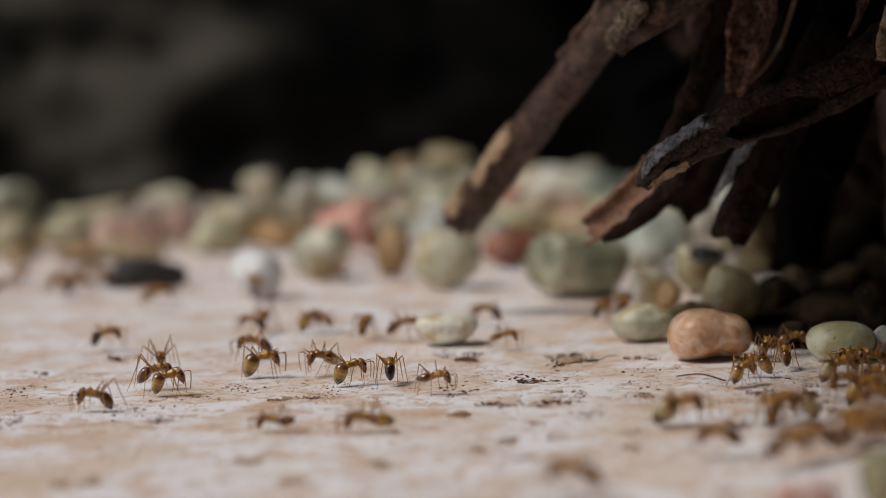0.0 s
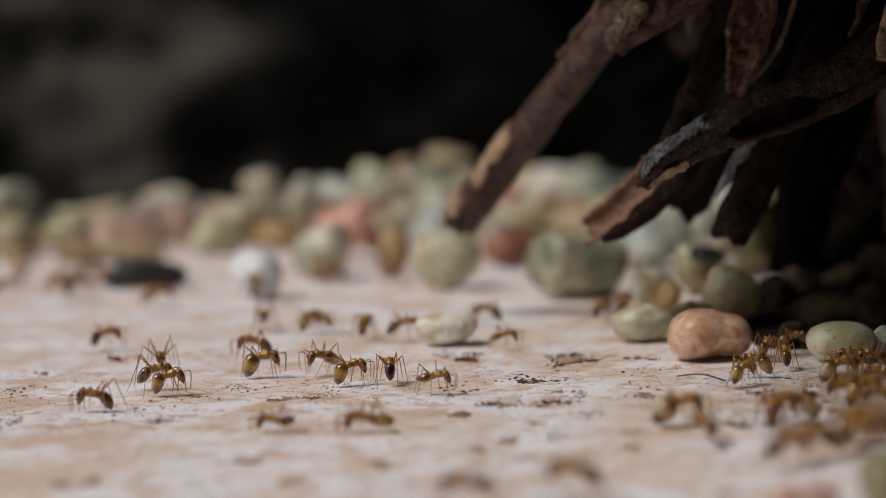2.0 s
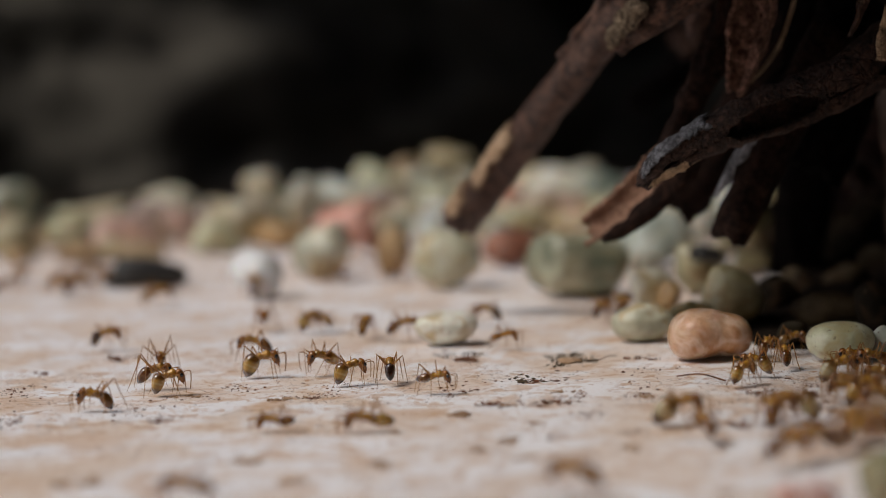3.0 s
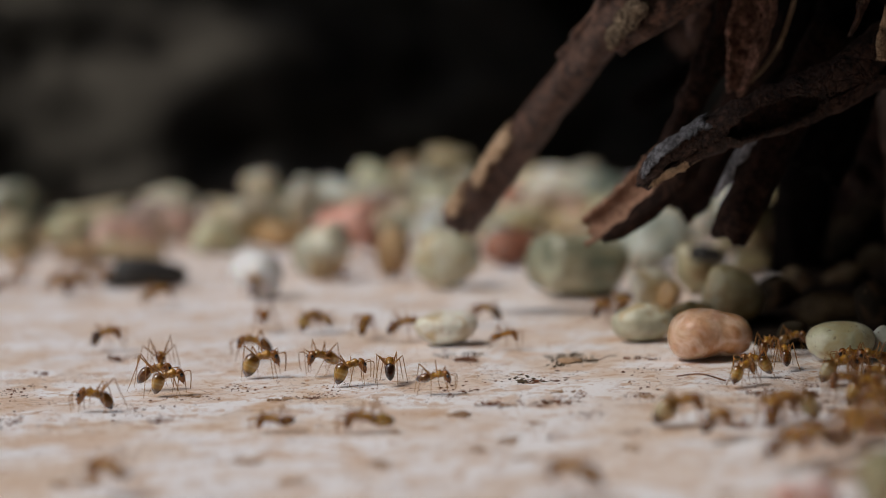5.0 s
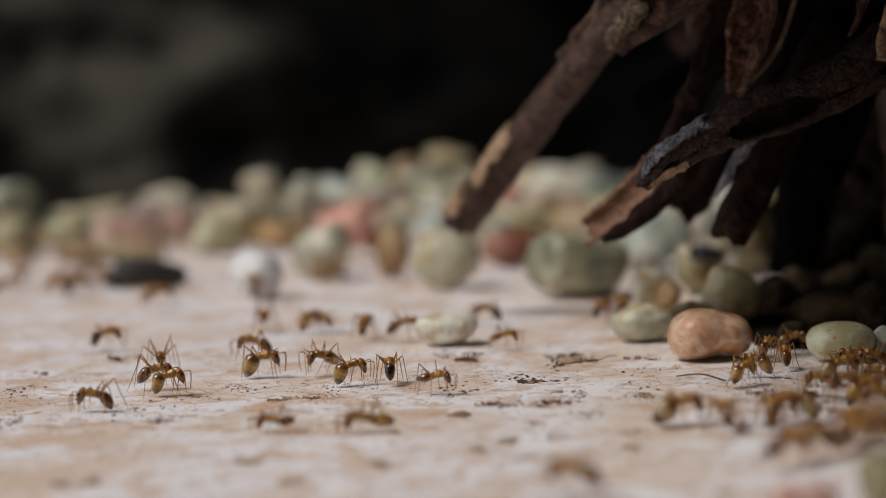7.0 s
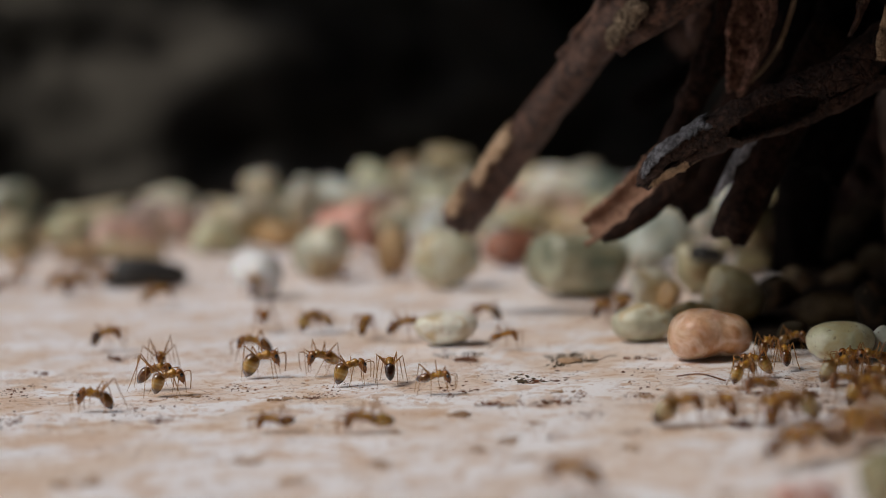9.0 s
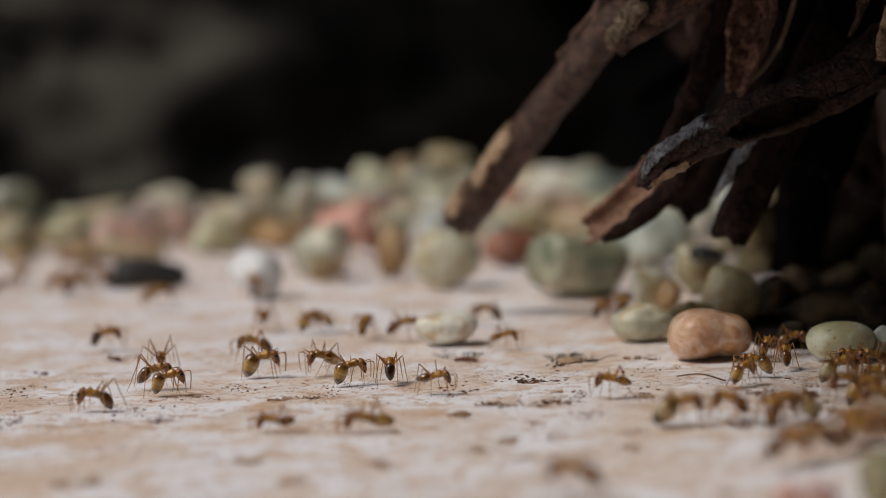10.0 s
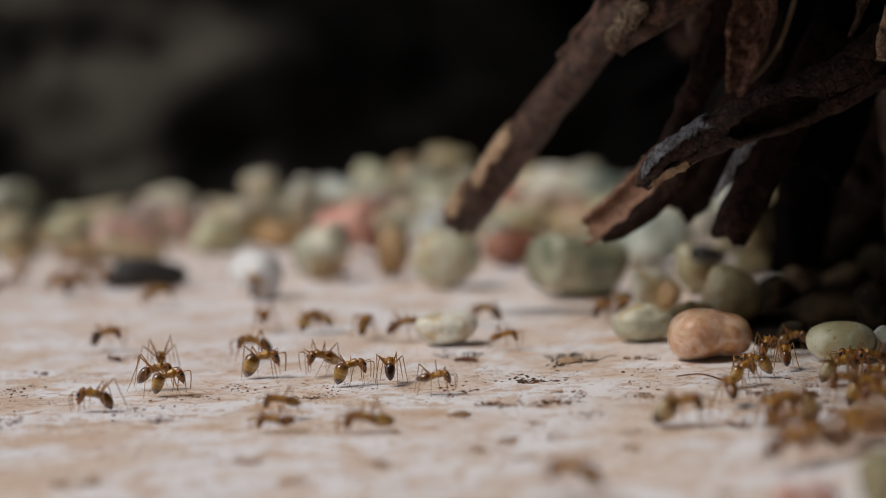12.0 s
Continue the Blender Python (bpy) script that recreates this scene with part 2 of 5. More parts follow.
# ---- mesh helpers; lengths in millimetres ----
def link(name, bm, material, parent=None, label="", at=(0, 0, 0), smooth=True):
    me = bpy.data.meshes.new(name)
    for f in bm.faces:
        f.smooth = smooth
    bm.to_mesh(me)
    bm.free()
    me.materials.append(material)
    me.transform(Matrix.Scale(MM, 4))
    ob = new(name, me)
    ob.location = Vector(at) * MM
    if parent:
        ob.parent = parent
    if label:
        ob["label"] = label
    return ob


def part(name, bm, material, parent, label="", at=(0, 0, 0), smooth=True):
    return link(name, bm, material, parent, label, at, smooth)


def add_rings(bm, rings, closed=True, caps=True):
    """Faces between rings of points."""
    rows = [[bm.verts.new(p) for p in ring] for ring in rings]
    n = len(rows[0])
    for a, b in zip(rows, rows[1:]):
        for i in range(n if closed else n - 1):
            j = (i + 1) % n
            bm.faces.new((a[i], a[j], b[j], b[i]))
    if caps:
        bm.faces.new(list(reversed(rows[0])))
        bm.faces.new(rows[-1])
    return bm


def frames_along(points):
    """Points with a steady pair of cross directions."""
    pts = [Vector(p) for p in points]
    out, side = [], None
    for i, p in enumerate(pts):
        d = (pts[min(i + 1, len(pts) - 1)] - pts[max(i - 1, 0)]).normalized()
        if side is None:
            side = d.cross(Vector((0, 0, 1)))
            if side.length < 0.1:
                side = d.cross(Vector((0, 1, 0)))
        side = (side - d * side.dot(d)).normalized()
        out.append((p, side, side.cross(d).normalized(), d))
    return out


def smooth_path(points, steps):
    """A Catmull-Rom line through points of any number of values."""
    p = [np.array(q, float) for q in points]
    p = [2 * p[0] - p[1]] + p + [2 * p[-1] - p[-2]]
    out = []
    for i in range(1, len(p) - 2):
        for k in range(steps):
            t = k / steps
            a, b, c, d = p[i - 1:i + 3]
            out.append(0.5 * (2 * b + (c - a) * t + (2 * a - 5 * b + 4 * c - d) * t * t + (3 * b - a - 3 * c + d) * t ** 3))
    out.append(p[-2])
    return out


def tube(points, sides=6, steps=4):
    """A round tube; each point is x, y, z, radius."""
    bm = bmesh.new()
    line = smooth_path(points, steps) if steps > 1 else [np.array(q, float) for q in points]
    rings = []
    for (p, u, v, d), q in zip(frames_along([q[:3] for q in line]), line):
        r = max(q[3], 0.004)
        rings.append([p + (u * math.cos(a) + v * math.sin(a)) * r for a in [2 * math.pi * k / sides for k in range(sides)]])
    return add_rings(bm, rings)


def blob(profile, sides=14):
    """A body of rings along x; each row is x, z, half width, half height."""
    bm = bmesh.new()
    rings = []
    for x, z, w, h in smooth_path(profile, 4):
        rings.append([(x, w * math.cos(a), z + h * math.sin(a)) for a in [2 * math.pi * k / sides for k in range(sides)]])
    return add_rings(bm, rings)


def ball(sx, sy, sz, level=2):
    bm = bmesh.new()
    bmesh.ops.create_icosphere(bm, subdivisions=level, radius=1)
    for v in bm.verts:
        v.co = Vector((v.co.x * sx, v.co.y * sy, v.co.z * sz))
    return bm


# ---- the setting ----
def slab():
    """Cream slab with a gently uneven face and a worn edge, standing on dark soil."""
    bm = bmesh.new()
    xs = np.linspace(-190, 190, 150)
    ys = np.concatenate([np.linspace(-120, 100, 12)[:-1], np.linspace(100, 300, 130), np.linspace(305, 520, 40)])
    rows = []
    for y in ys:
        row = []
        for x in xs:
            z = 0.10 * noise.noise((x * 0.12, y * 0.12, 3)) + 0.06 * noise.noise((x * 0.5, y * 0.5, 9)) - 0.12
            row.append(bm.verts.new((x, y, z)))
        rows.append(row)
    for a, b in zip(rows, rows[1:]):
        for i in range(len(xs) - 1):
            bm.faces.new((a[i], a[i + 1], b[i + 1], b[i]))
    edge = bmesh.ops.extrude_edge_only(bm, edges=[e for e in bm.edges if e.is_boundary])
    for v in edge["geom"]:
        if isinstance(v, bmesh.types.BMVert):
            v.co.z = -12
    ob = link("pavement", bm, SLAB)
    tagged(ob, "cream stained slab scattered with dark crumbs and dirt", "slab", kind="structure")


def soil():
    bm = bmesh.new()
    n = 60
    rows = []
    for j in range(n):
        row = []
        for i in range(n):
            x, y = (i / (n - 1) - 0.5), (j / (n - 1) - 0.5)
            x, y = (x * abs(x) * 4 * 40000 + x * 300), (y * abs(y) * 4 * 40000 + y * 300) + 300
            row.append(bm.verts.new((x, y, -11 + 3 * noise.noise((x * 0.02, y * 0.02, 1)))))
        rows.append(row)
    for a, b in zip(rows, rows[1:]):
        for i in range(n - 1):
            bm.faces.new((a[i], a[i + 1], b[i + 1], b[i]))
    tagged(link("ground", bm, SOIL), "dark damp soil around the slab", "soil", kind="structure")


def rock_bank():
    """A lumpy bank of rock behind the pebbles, its shade put into the dark colour."""
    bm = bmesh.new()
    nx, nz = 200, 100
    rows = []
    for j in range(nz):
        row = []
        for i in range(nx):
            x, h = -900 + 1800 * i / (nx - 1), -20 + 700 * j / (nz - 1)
            # hollow placed to darken the part behind the twigs, bulge to catch light
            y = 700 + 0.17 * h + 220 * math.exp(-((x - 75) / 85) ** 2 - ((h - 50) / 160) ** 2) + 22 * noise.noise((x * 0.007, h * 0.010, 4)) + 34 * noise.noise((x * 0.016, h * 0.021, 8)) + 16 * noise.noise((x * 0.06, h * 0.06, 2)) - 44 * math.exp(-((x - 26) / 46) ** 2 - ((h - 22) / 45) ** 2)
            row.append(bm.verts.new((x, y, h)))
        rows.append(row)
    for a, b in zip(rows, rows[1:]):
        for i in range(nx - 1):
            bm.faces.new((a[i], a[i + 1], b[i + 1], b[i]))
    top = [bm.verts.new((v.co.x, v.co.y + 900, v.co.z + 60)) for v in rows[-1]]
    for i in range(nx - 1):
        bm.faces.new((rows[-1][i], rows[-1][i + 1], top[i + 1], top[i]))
    tagged(link("backdrop", bm, ROCK), "lumpy rock bank behind the pebbles, coloured dark for shade", "rock", kind="structure")


def shade_wall(name, x, y, w, d, h, label):
    """An added dark wall out of view that blocks light; x, y its middle, w, d, h its size."""
    bm = bmesh.new()
    bmesh.ops.create_cube(bm, size=1)
    for v in bm.verts:
        v.co = Vector((v.co.x * w + x, v.co.y * d + y, (v.co.z + 0.5) * h - 12))
    bmesh.ops.bevel(bm, geom=bm.edges[:], offset=12, segments=2, affect="EDGES")
    tagged(link(name, bm, ROCK, smooth=False), label, "wall", kind="structure")


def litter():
    """Soil and litter heaped on the slab under the bundle, near-black in place of shade."""
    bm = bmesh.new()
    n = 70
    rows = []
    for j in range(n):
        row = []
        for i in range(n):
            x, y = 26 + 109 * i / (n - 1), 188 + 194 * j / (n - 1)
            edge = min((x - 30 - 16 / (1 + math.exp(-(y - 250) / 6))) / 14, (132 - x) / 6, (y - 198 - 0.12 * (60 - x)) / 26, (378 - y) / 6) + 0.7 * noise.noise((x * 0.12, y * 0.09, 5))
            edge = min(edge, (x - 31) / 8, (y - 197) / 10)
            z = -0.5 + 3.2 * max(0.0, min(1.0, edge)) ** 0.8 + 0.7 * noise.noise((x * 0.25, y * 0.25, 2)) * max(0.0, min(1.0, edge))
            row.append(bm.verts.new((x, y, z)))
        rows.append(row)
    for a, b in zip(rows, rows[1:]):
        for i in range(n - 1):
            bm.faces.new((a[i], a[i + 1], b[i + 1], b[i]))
    tagged(link("soil_heap", bm, SOIL), "soil and litter sheet under the twigs, near-black for shade", "soil", kind="stuff")


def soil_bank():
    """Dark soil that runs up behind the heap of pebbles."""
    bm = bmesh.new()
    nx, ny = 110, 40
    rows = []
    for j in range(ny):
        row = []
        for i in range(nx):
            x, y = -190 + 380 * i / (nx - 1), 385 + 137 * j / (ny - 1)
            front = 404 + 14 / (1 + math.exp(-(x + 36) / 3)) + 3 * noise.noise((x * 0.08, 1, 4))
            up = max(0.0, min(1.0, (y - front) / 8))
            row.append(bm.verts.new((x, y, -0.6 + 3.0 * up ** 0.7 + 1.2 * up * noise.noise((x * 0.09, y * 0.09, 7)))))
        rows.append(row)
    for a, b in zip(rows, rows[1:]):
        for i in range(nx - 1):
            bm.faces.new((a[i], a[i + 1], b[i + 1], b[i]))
    tagged(link("soil_bank", bm, SOIL), "near-black soil behind the heap of pebbles", "soil", kind="stuff")


slab()
soil()
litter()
soil_bank()
rock_bank()
# unseen walls, added to cut sky light from behind and from the right
shade_wall("wall_south", 300, -560, 2600, 120, 1300, "unseen dark wall added to block light behind the camera")
shade_wall("wall_east", 320, 190, 120, 1180, 620, "unseen dark wall added to block light from the right")


# ---- pebbles ----
LABELS = {
    "pale_green": "smooth pale green river pebble", "grey_green": "smooth grey-green mottled pebble",
    "olive": "smooth olive brown-stained pebble", "yellow_green": "yellowish green rounded pebble",
    "cream": "cream-white oblong brown-spotted pebble", "white": "chalky white rounded pebble", "pink": "salmon pink pale-veined pebble",
    "coral": "coral pink rounded pebble", "mauve": "dusky mauve-pink pebble", "drab": "dirt-stained olive pebble toned down for shade", "sage": "smooth sage green speckled pebble", "red": "red-brown smooth pebble", "stained": "greyish cream ochre-stained rounded pebble", "rosy": "pale rosy pink pebble",
    "tan": "tan ochre pebble", "straw": "straw-cream ochre-stained smooth pebble", "dusty": "dusty pale pink mottled pebble", "ochre": "ochre brown rounded pebble", "olive_dim": "dull olive dirt-stained pebble", "shade_dark": "pebble coloured dark for shade", "black": "black angular stone chip",
}


def pebble(x, y, z, w, d, h, colour, turn=0, lean=0, seed=0, lumpy=0.16, level=4, beside="on the cream slab", taper=0.0, bumps=(), flat=0.35, lobes=()):
    """A water-worn pebble; x, y its middle, z its underside, w, d, h its size over all. taper: how much lower it is towards +x.
    bumps: rows of x, y, z of a direction and how far the stone stands out there; flat: how flat its worn faces are;
    lobes: rows of x, z and the three half sizes of the rounded lobes that make up the stone, all of which hold its middle."""
    bm = bmesh.new()
    bmesh.ops.create_icosphere(bm, subdivisions=level, radius=1)
    rnd = random.Random(seed * 31 + 7)
    faces = [(Vector((rnd.gauss(0, 1), rnd.gauss(0, 1), rnd.gauss(0, 1))).normalized(), rnd.uniform(0.62, 0.88)) for _ in range(10 if flat > 0.5 else 6)]
    rot = Euler((radians(lean * 0.4), radians(lean), radians(turn))).to_matrix()
    for v in bm.verts:
        p = v.co.copy()
        k = 1 + lumpy * noise.noise(p * 0.9 + Vector((seed * 7.3, 1.7, seed * 3.1))) * 1.6 + lumpy * 0.45 * noise.noise(p * 2.3 + Vector((seed * 2.9, 4, 6))) + lumpy * 0.12 * noise.noise(p * 6 + Vector((seed, 4, 6)))
        reach = []
        for cx, cz, rx, ry, rz in lobes:
            way, o = Vector((p.x / rx, p.y / ry, p.z / rz)), Vector((-cx / rx, 0, -cz / rz))
            b = way.dot(o)
            reach.append((-b + math.sqrt(b * b - way.dot(way) * (o.dot(o) - 1))) / way.dot(way))
        if reach:
            k *= sum(t ** 10 for t in reach) ** (1 / 10)
        for bx, by, bz, amp in bumps:
            k += amp * math.exp(9 * (p.dot(Vector((bx, by, bz)).normalized()) - 1))
        p = Vector([math.copysign(abs(c) ** 0.88, c) for c in p]) * k
        for n, far in faces:
            over = p.dot(n) - far
            if over > 0:
                p -= n * over * flat
        p.z *= 1 - taper * p.x
        v.co = rot @ Vector((p.x * w, p.y * d, p.z * h))
    lows = [min(v.co[i] for v in bm.verts) for i in range(3)]
    highs = [max(v.co[i] for v in bm.verts) for i in range(3)]
    for v in bm.verts:
        q = [(v.co[i] - lows[i]) / (highs[i] - lows[i]) for i in range(3)]
        v.co = Vector(((q[0] - 0.5) * w, (q[1] - 0.5) * d, q[2] * h))
    ob = link("pebble" if colour != "black" else "stone_chip", bm, PEBBLES[colour], at=(x, y, z))
    return tagged(ob, LABELS[colour] + " " + beside, "pebble" if colour != "black" else "stone", "river pebbles")


def stone_chip():
    """A thin black splinter of stone with flat broken faces, thicker at one end."""
    bm = bmesh.new()
    bmesh.ops.create_cube(bm, size=2)
    bmesh.ops.subdivide_edges(bm, edges=bm.edges[:], cuts=3, use_grid_fill=True)
    for v in bm.verts:
        x, y, z = v.co
        h = 2.0 - 0.75 * max(0.0, x) + 0.3 * noise.noise((x * 2, y * 2, 3))
        v.co = Vector((5.4 * x + 0.9 * z * (1 - x) * 0.5 + 0.5 * noise.noise((y * 2, z * 2, 5)), 3.0 * y * (1 - 0.25 * abs(x)), (h * (z + 1) if z > 0 else h * (z + 1) + 0.25 * (1 + x))))
    bmesh.ops.bevel(bm, geom=[e for e in bm.edges if e.calc_face_angle(0) > 0.8], offset=0.35, segments=2, affect="EDGES")
    ob = link("stone_chip", bm, PEBBLES["black"], at=(-42.6, 300, 0.0))
    ob.rotation_euler = (0, radians(2), radians(6))
    return tagged(ob, LABELS["black"] + " on the cream slab", "stone", "river pebbles")


pebble(-25.05, 276.13, 0, 7.34, 6.19, 6.57, "white", 0, 0, 1, 0.12, 4, lobes=[(-0.2, 0.25, 0.9, 0.9, 0.75), (0.2, -0.2, 0.75, 0.8, 0.85)], flat=0.5)
pebble(-17.74, 301.93, 0, 9.0, 7.59, 8.32, "pale_green", 0, -25, 2, 0.14, 4, flat=0.7)
pebble(-7.14, 301.41, 0, 5.07, 4.29, 7.63, "tan", 0, 20, 3, 0.24)
pebble(0.42, 282.55, 0, 9.6, 7.61, 8.0, "straw", 0, 0, 4, 0.12, 4, flat=0.25)
pebble(10.4, 312.9, 0, 9.2, 7.6, 5.6, "red", 20, 0, 5, 0.14, 4, flat=0.4)
pebble(17.1, 265.13, 0, 13.23, 11.08, 8.42, "grey_green", 10, 0, 6, 0.08, 4, lobes=[(-0.12, 0.05, 0.88, 0.9, 0.95), (0.34, -0.12, 0.72, 0.85, 0.80)], flat=0.5)
pebble(24.57, 246.75, 0, 5.35, 4.52, 5.16, "cream", 0, 0, 7, 0.2)
pebble(20.63, 218.33, 0, 6.39, 5.39, 3.95, "straw", 10, 0, 8, 0.1, 5, beside="near ants on the slab", flat=0.12)
pebble(25.84, 202.45, 0, 8.23, 6.91, 4.95, "pink", 0, 0, 9, 0.035, 5, beside="among the ants", lobes=[(-0.24, 0.0, 0.80, 0.92, 0.96), (0.38, -0.10, 0.67, 0.85, 0.79)], flat=0.1, bumps=[(0.30, -0.6, -1, -0.12), (0.24, -0.5, 0.9, -0.05), (-0.9, -0.2, -0.6, 0.08)])
pebble(37.75, 198.12, 0, 6.5, 5.6, 3.75, "sage", 0, 0, 10, 0.02, 5, beside="with ants climbing on it", taper=0.02, flat=0)
pebble(0.08, 221.03, 0, 6.83, 5.75, 3.54, "cream", 5, 0, 11, 0.1, 5, beside="lying alone on the slab", bumps=[(0, -0.3, 1, -0.12), (-1, -0.3, 0.3, 0.08)], flat=0.12)
stone_chip()
pebble(23.0, 128.18, 0, 2.29, 1.94, 2.35, "rosy", 0, 0, 46, 0.24, beside="near the slab edge")
pebble(26.85, 128.33, 0, 3.13, 2.64, 4.08, "olive", 0, 0, 47, 0.24, beside="near the slab edge")
pebble(20.98, 128.78, 0, 2.09, 1.77, 2.02, "rosy", 0, 0, 48, 0.24, beside="near the slab edge")
# the heap behind, stone by stone
pebble(-79.9, 395, 4.3, 8.6, 7.7, 7.7, "grey_green", 0, 10, 50, 0.25, 3, "in the heap", flat=0.9)
pebble(-88.0, 420, 5.1, 7.1, 6.4, 5.5, "pale_green", 37, 0, 51, 0.25, 3, "in the heap", flat=0.9)
pebble(-74.8, 358, 0.0, 11.4, 7.0, 6.0, "stained", 74, 0, 52, 0.3, 3, "in the heap", flat=0.9)
pebble(-70.8, 345, 0.0, 4.9, 3.3, 2.8, "tan", 111, 0, 53, 0.3, 3, "in the heap", flat=0.9)
pebble(-65.8, 368, 0.0, 9.2, 8.3, 7.4, "yellow_green", 148, -12, 54, 0.3, 3, "in the heap", flat=0.9)
pebble(-64.8, 395, 1.1, 13.1, 8.0, 6.9, "stained", 185, 8, 55, 0.3, 3, "in the heap", flat=0.9)
pebble(-71.0, 400, 1.6, 8.9, 5.6, 4.8, "sage", 222, 0, 56, 0.3, 3, "in the heap", flat=0.9)
pebble(-59.6, 345, 0.0, 10.5, 4.4, 3.7, "tan", 259, 0, 57, 0.3, 3, "in the heap", flat=0.9)
pebble(-56.1, 350, 0.0, 4.9, 4.4, 3.8, "stained", 296, 0, 58, 0.3, 3, "in the heap", flat=0.9)
pebble(-56.8, 362, 0.0, 9.5, 8.3, 7.1, "mauve", 333, 15, 59, 0.35, 3, "in the heap", flat=0.9)
pebble(-54.3, 385, 2.0, 9.6, 7.3, 6.3, "dusty", 10, -12, 60, 0.35, 3, "in the heap", flat=0.9)
pebble(-51.7, 360, 0.0, 9.0, 7.8, 6.6, "mauve", 47, 20, 61, 0.35, 3, "in the heap", flat=0.9)
pebble(-45.5, 366, 0.0, 7.1, 6.4, 7.9, "mauve", 84, -25, 62, 0.35, 3, "in the heap", flat=0.9)
pebble(-53.4, 410, 2.7, 11.2, 7.8, 6.7, "pale_green", 121, 0, 63, 0.4, 3, "in the heap", flat=0.9)
pebble(-50.6, 345, 0.0, 9.5, 3.7, 3.2, "tan", 158, 6, 64, 0.3, 3, "in the heap", flat=0.9)
pebble(-39.1, 358, 0.0, 8.9, 7.0, 6.0, "sage", 195, 0, 65, 0.3, 3, "in the heap", flat=0.9)
pebble(-36.4, 375, 0.0, 11.2, 9.5, 8.1, "stained", 232, -10, 66, 0.3, 3, "in the heap", flat=0.9)
pebble(-44.1, 392, 1.4, 7.0, 5.5, 4.7, "dusty", 269, 0, 67, 0.3, 3, "in the heap", flat=0.9)
pebble(-43.0, 410, 1.4, 8.0, 6.2, 5.3, "pale_green", 306, 0, 68, 0.3, 3, "in the heap", flat=0.9)
pebble(-33.3, 392, 2.1, 7.7, 6.9, 10.6, "cream", 343, -14, 69, 0.3, 3, "in the heap", flat=0.9)
pebble(-36.9, 415, 5.7, 5.9, 5.3, 5.4, "dusty", 20, 0, 70, 0.3, 3, "in the heap", flat=0.9)
pebble(-30.9, 400, 0.0, 3.9, 3.5, 7.4, "olive", 57, 0, 71, 0.3, 3, "in the heap", flat=0.9)
pebble(-25.7, 388, 1.0, 6.7, 6.1, 10.5, "pale_green", 94, 10, 72, 0.3, 3, "in the heap", flat=0.9)
pebble(-29.4, 362, 0.0, 9.0, 5.5, 4.7, "ochre", 131, -8, 73, 0.3, 3, "in the heap", flat=0.9)
pebble(-25.8, 375, 0.0, 5.3, 4.8, 4.5, "tan", 168, 0, 74, 0.3, 3, "in the heap", flat=0.9)
pebble(-15.3, 330, 1.3, 9.7, 8.7, 8.6, "coral", 205, 28, 75, 0.3, 3, "in the heap", flat=0.9)
pebble(-12.1, 345, 0.0, 3.6, 3.2, 5.4, "red", 242, 30, 76, 0.3, 3, "in the heap", flat=0.9)
pebble(-20.7, 400, 4.3, 12.1, 7.4, 6.3, "pale_green", 279, 0, 77, 0.35, 3, "in the heap", flat=0.9)
pebble(-24.6, 410, 3.0, 6.9, 5.7, 4.9, "grey_green", 316, 0, 78, 0.3, 3, "in the heap", flat=0.9)
pebble(-12.4, 408, 4.6, 9.7, 8.8, 8.4, "sage", 353, -8, 79, 0.3, 3, "in the heap", flat=0.9)
pebble(-15.1, 395, 4.4, 8.8, 5.5, 4.7, "pale_green", 30, 0, 80, 0.3, 3, "in the heap", flat=0.9)
pebble(-7.1, 428, 7.3, 6.7, 6.1, 5.6, "tan", 67, 0, 81, 0.3, 3, "in the heap", flat=0.9)
pebble(-9.3, 385, 3.8, 8.8, 5.9, 5.0, "dusty", 104, 6, 82, 0.35, 3, "in the heap", flat=0.9)
pebble(-3.9, 405, 4.5, 10.1, 8.2, 7.0, "pale_green", 141, 0, 83, 0.35, 3, "in the heap", flat=0.9)
pebble(-5.3, 375, 2.0, 8.3, 5.7, 4.9, "stained", 178, -10, 84, 0.3, 3, "in the heap", flat=0.9)
pebble(-9.3, 370, 0.1, 7.2, 5.2, 4.4, "grey_green", 215, 0, 85, 0.3, 3, "in the heap", flat=0.9)
pebble(2.5, 432, 5.5, 11.7, 10.5, 9.4, "stained", 252, 0, 86, 0.3, 3, "in the heap", flat=0.9)
pebble(-0.3, 395, 1.8, 9.9, 8.5, 7.3, "yellow_green", 289, 12, 87, 0.3, 3, "in the heap", flat=0.9)
pebble(5.4, 405, 2.1, 9.0, 8.1, 8.6, "pale_green", 326, 0, 88, 0.3, 3, "in the heap", flat=0.9)
pebble(-2.3, 365, 0.3, 8.1, 5.1, 4.4, "pale_green", 3, 0, 89, 0.3, 3, "in the heap", flat=0.9)
pebble(6.2, 365, 0.3, 7.1, 5.6, 4.7, "stained", 40, 0, 90, 0.3, 3, "in the heap", flat=0.9)
pebble(8.8, 410, 0.0, 8.0, 7.2, 7.6, "olive", 77, 0, 91, 0.3, 3, "in the heap", flat=0.9)
pebble(22.7, 402, 1.7, 14.0, 11.2, 9.6, "cream", 114, 6, 92, 0.35, 3, "in the heap", flat=0.9)
pebble(30.4, 398, 1.1, 9.1, 8.2, 8.6, "grey_green", 151, 0, 93, 0.35, 3, "in the heap", flat=0.9)
pebble(16.5, 418, 3.3, 9.3, 8.4, 7.7, "stained", 188, 0, 94, 0.3, 3, "in the heap", flat=0.9)
pebble(13.3, 410, 1.0, 6.9, 6.2, 6.4, "sage", 225, 0, 95, 0.3, 3, "in the heap", flat=0.9)
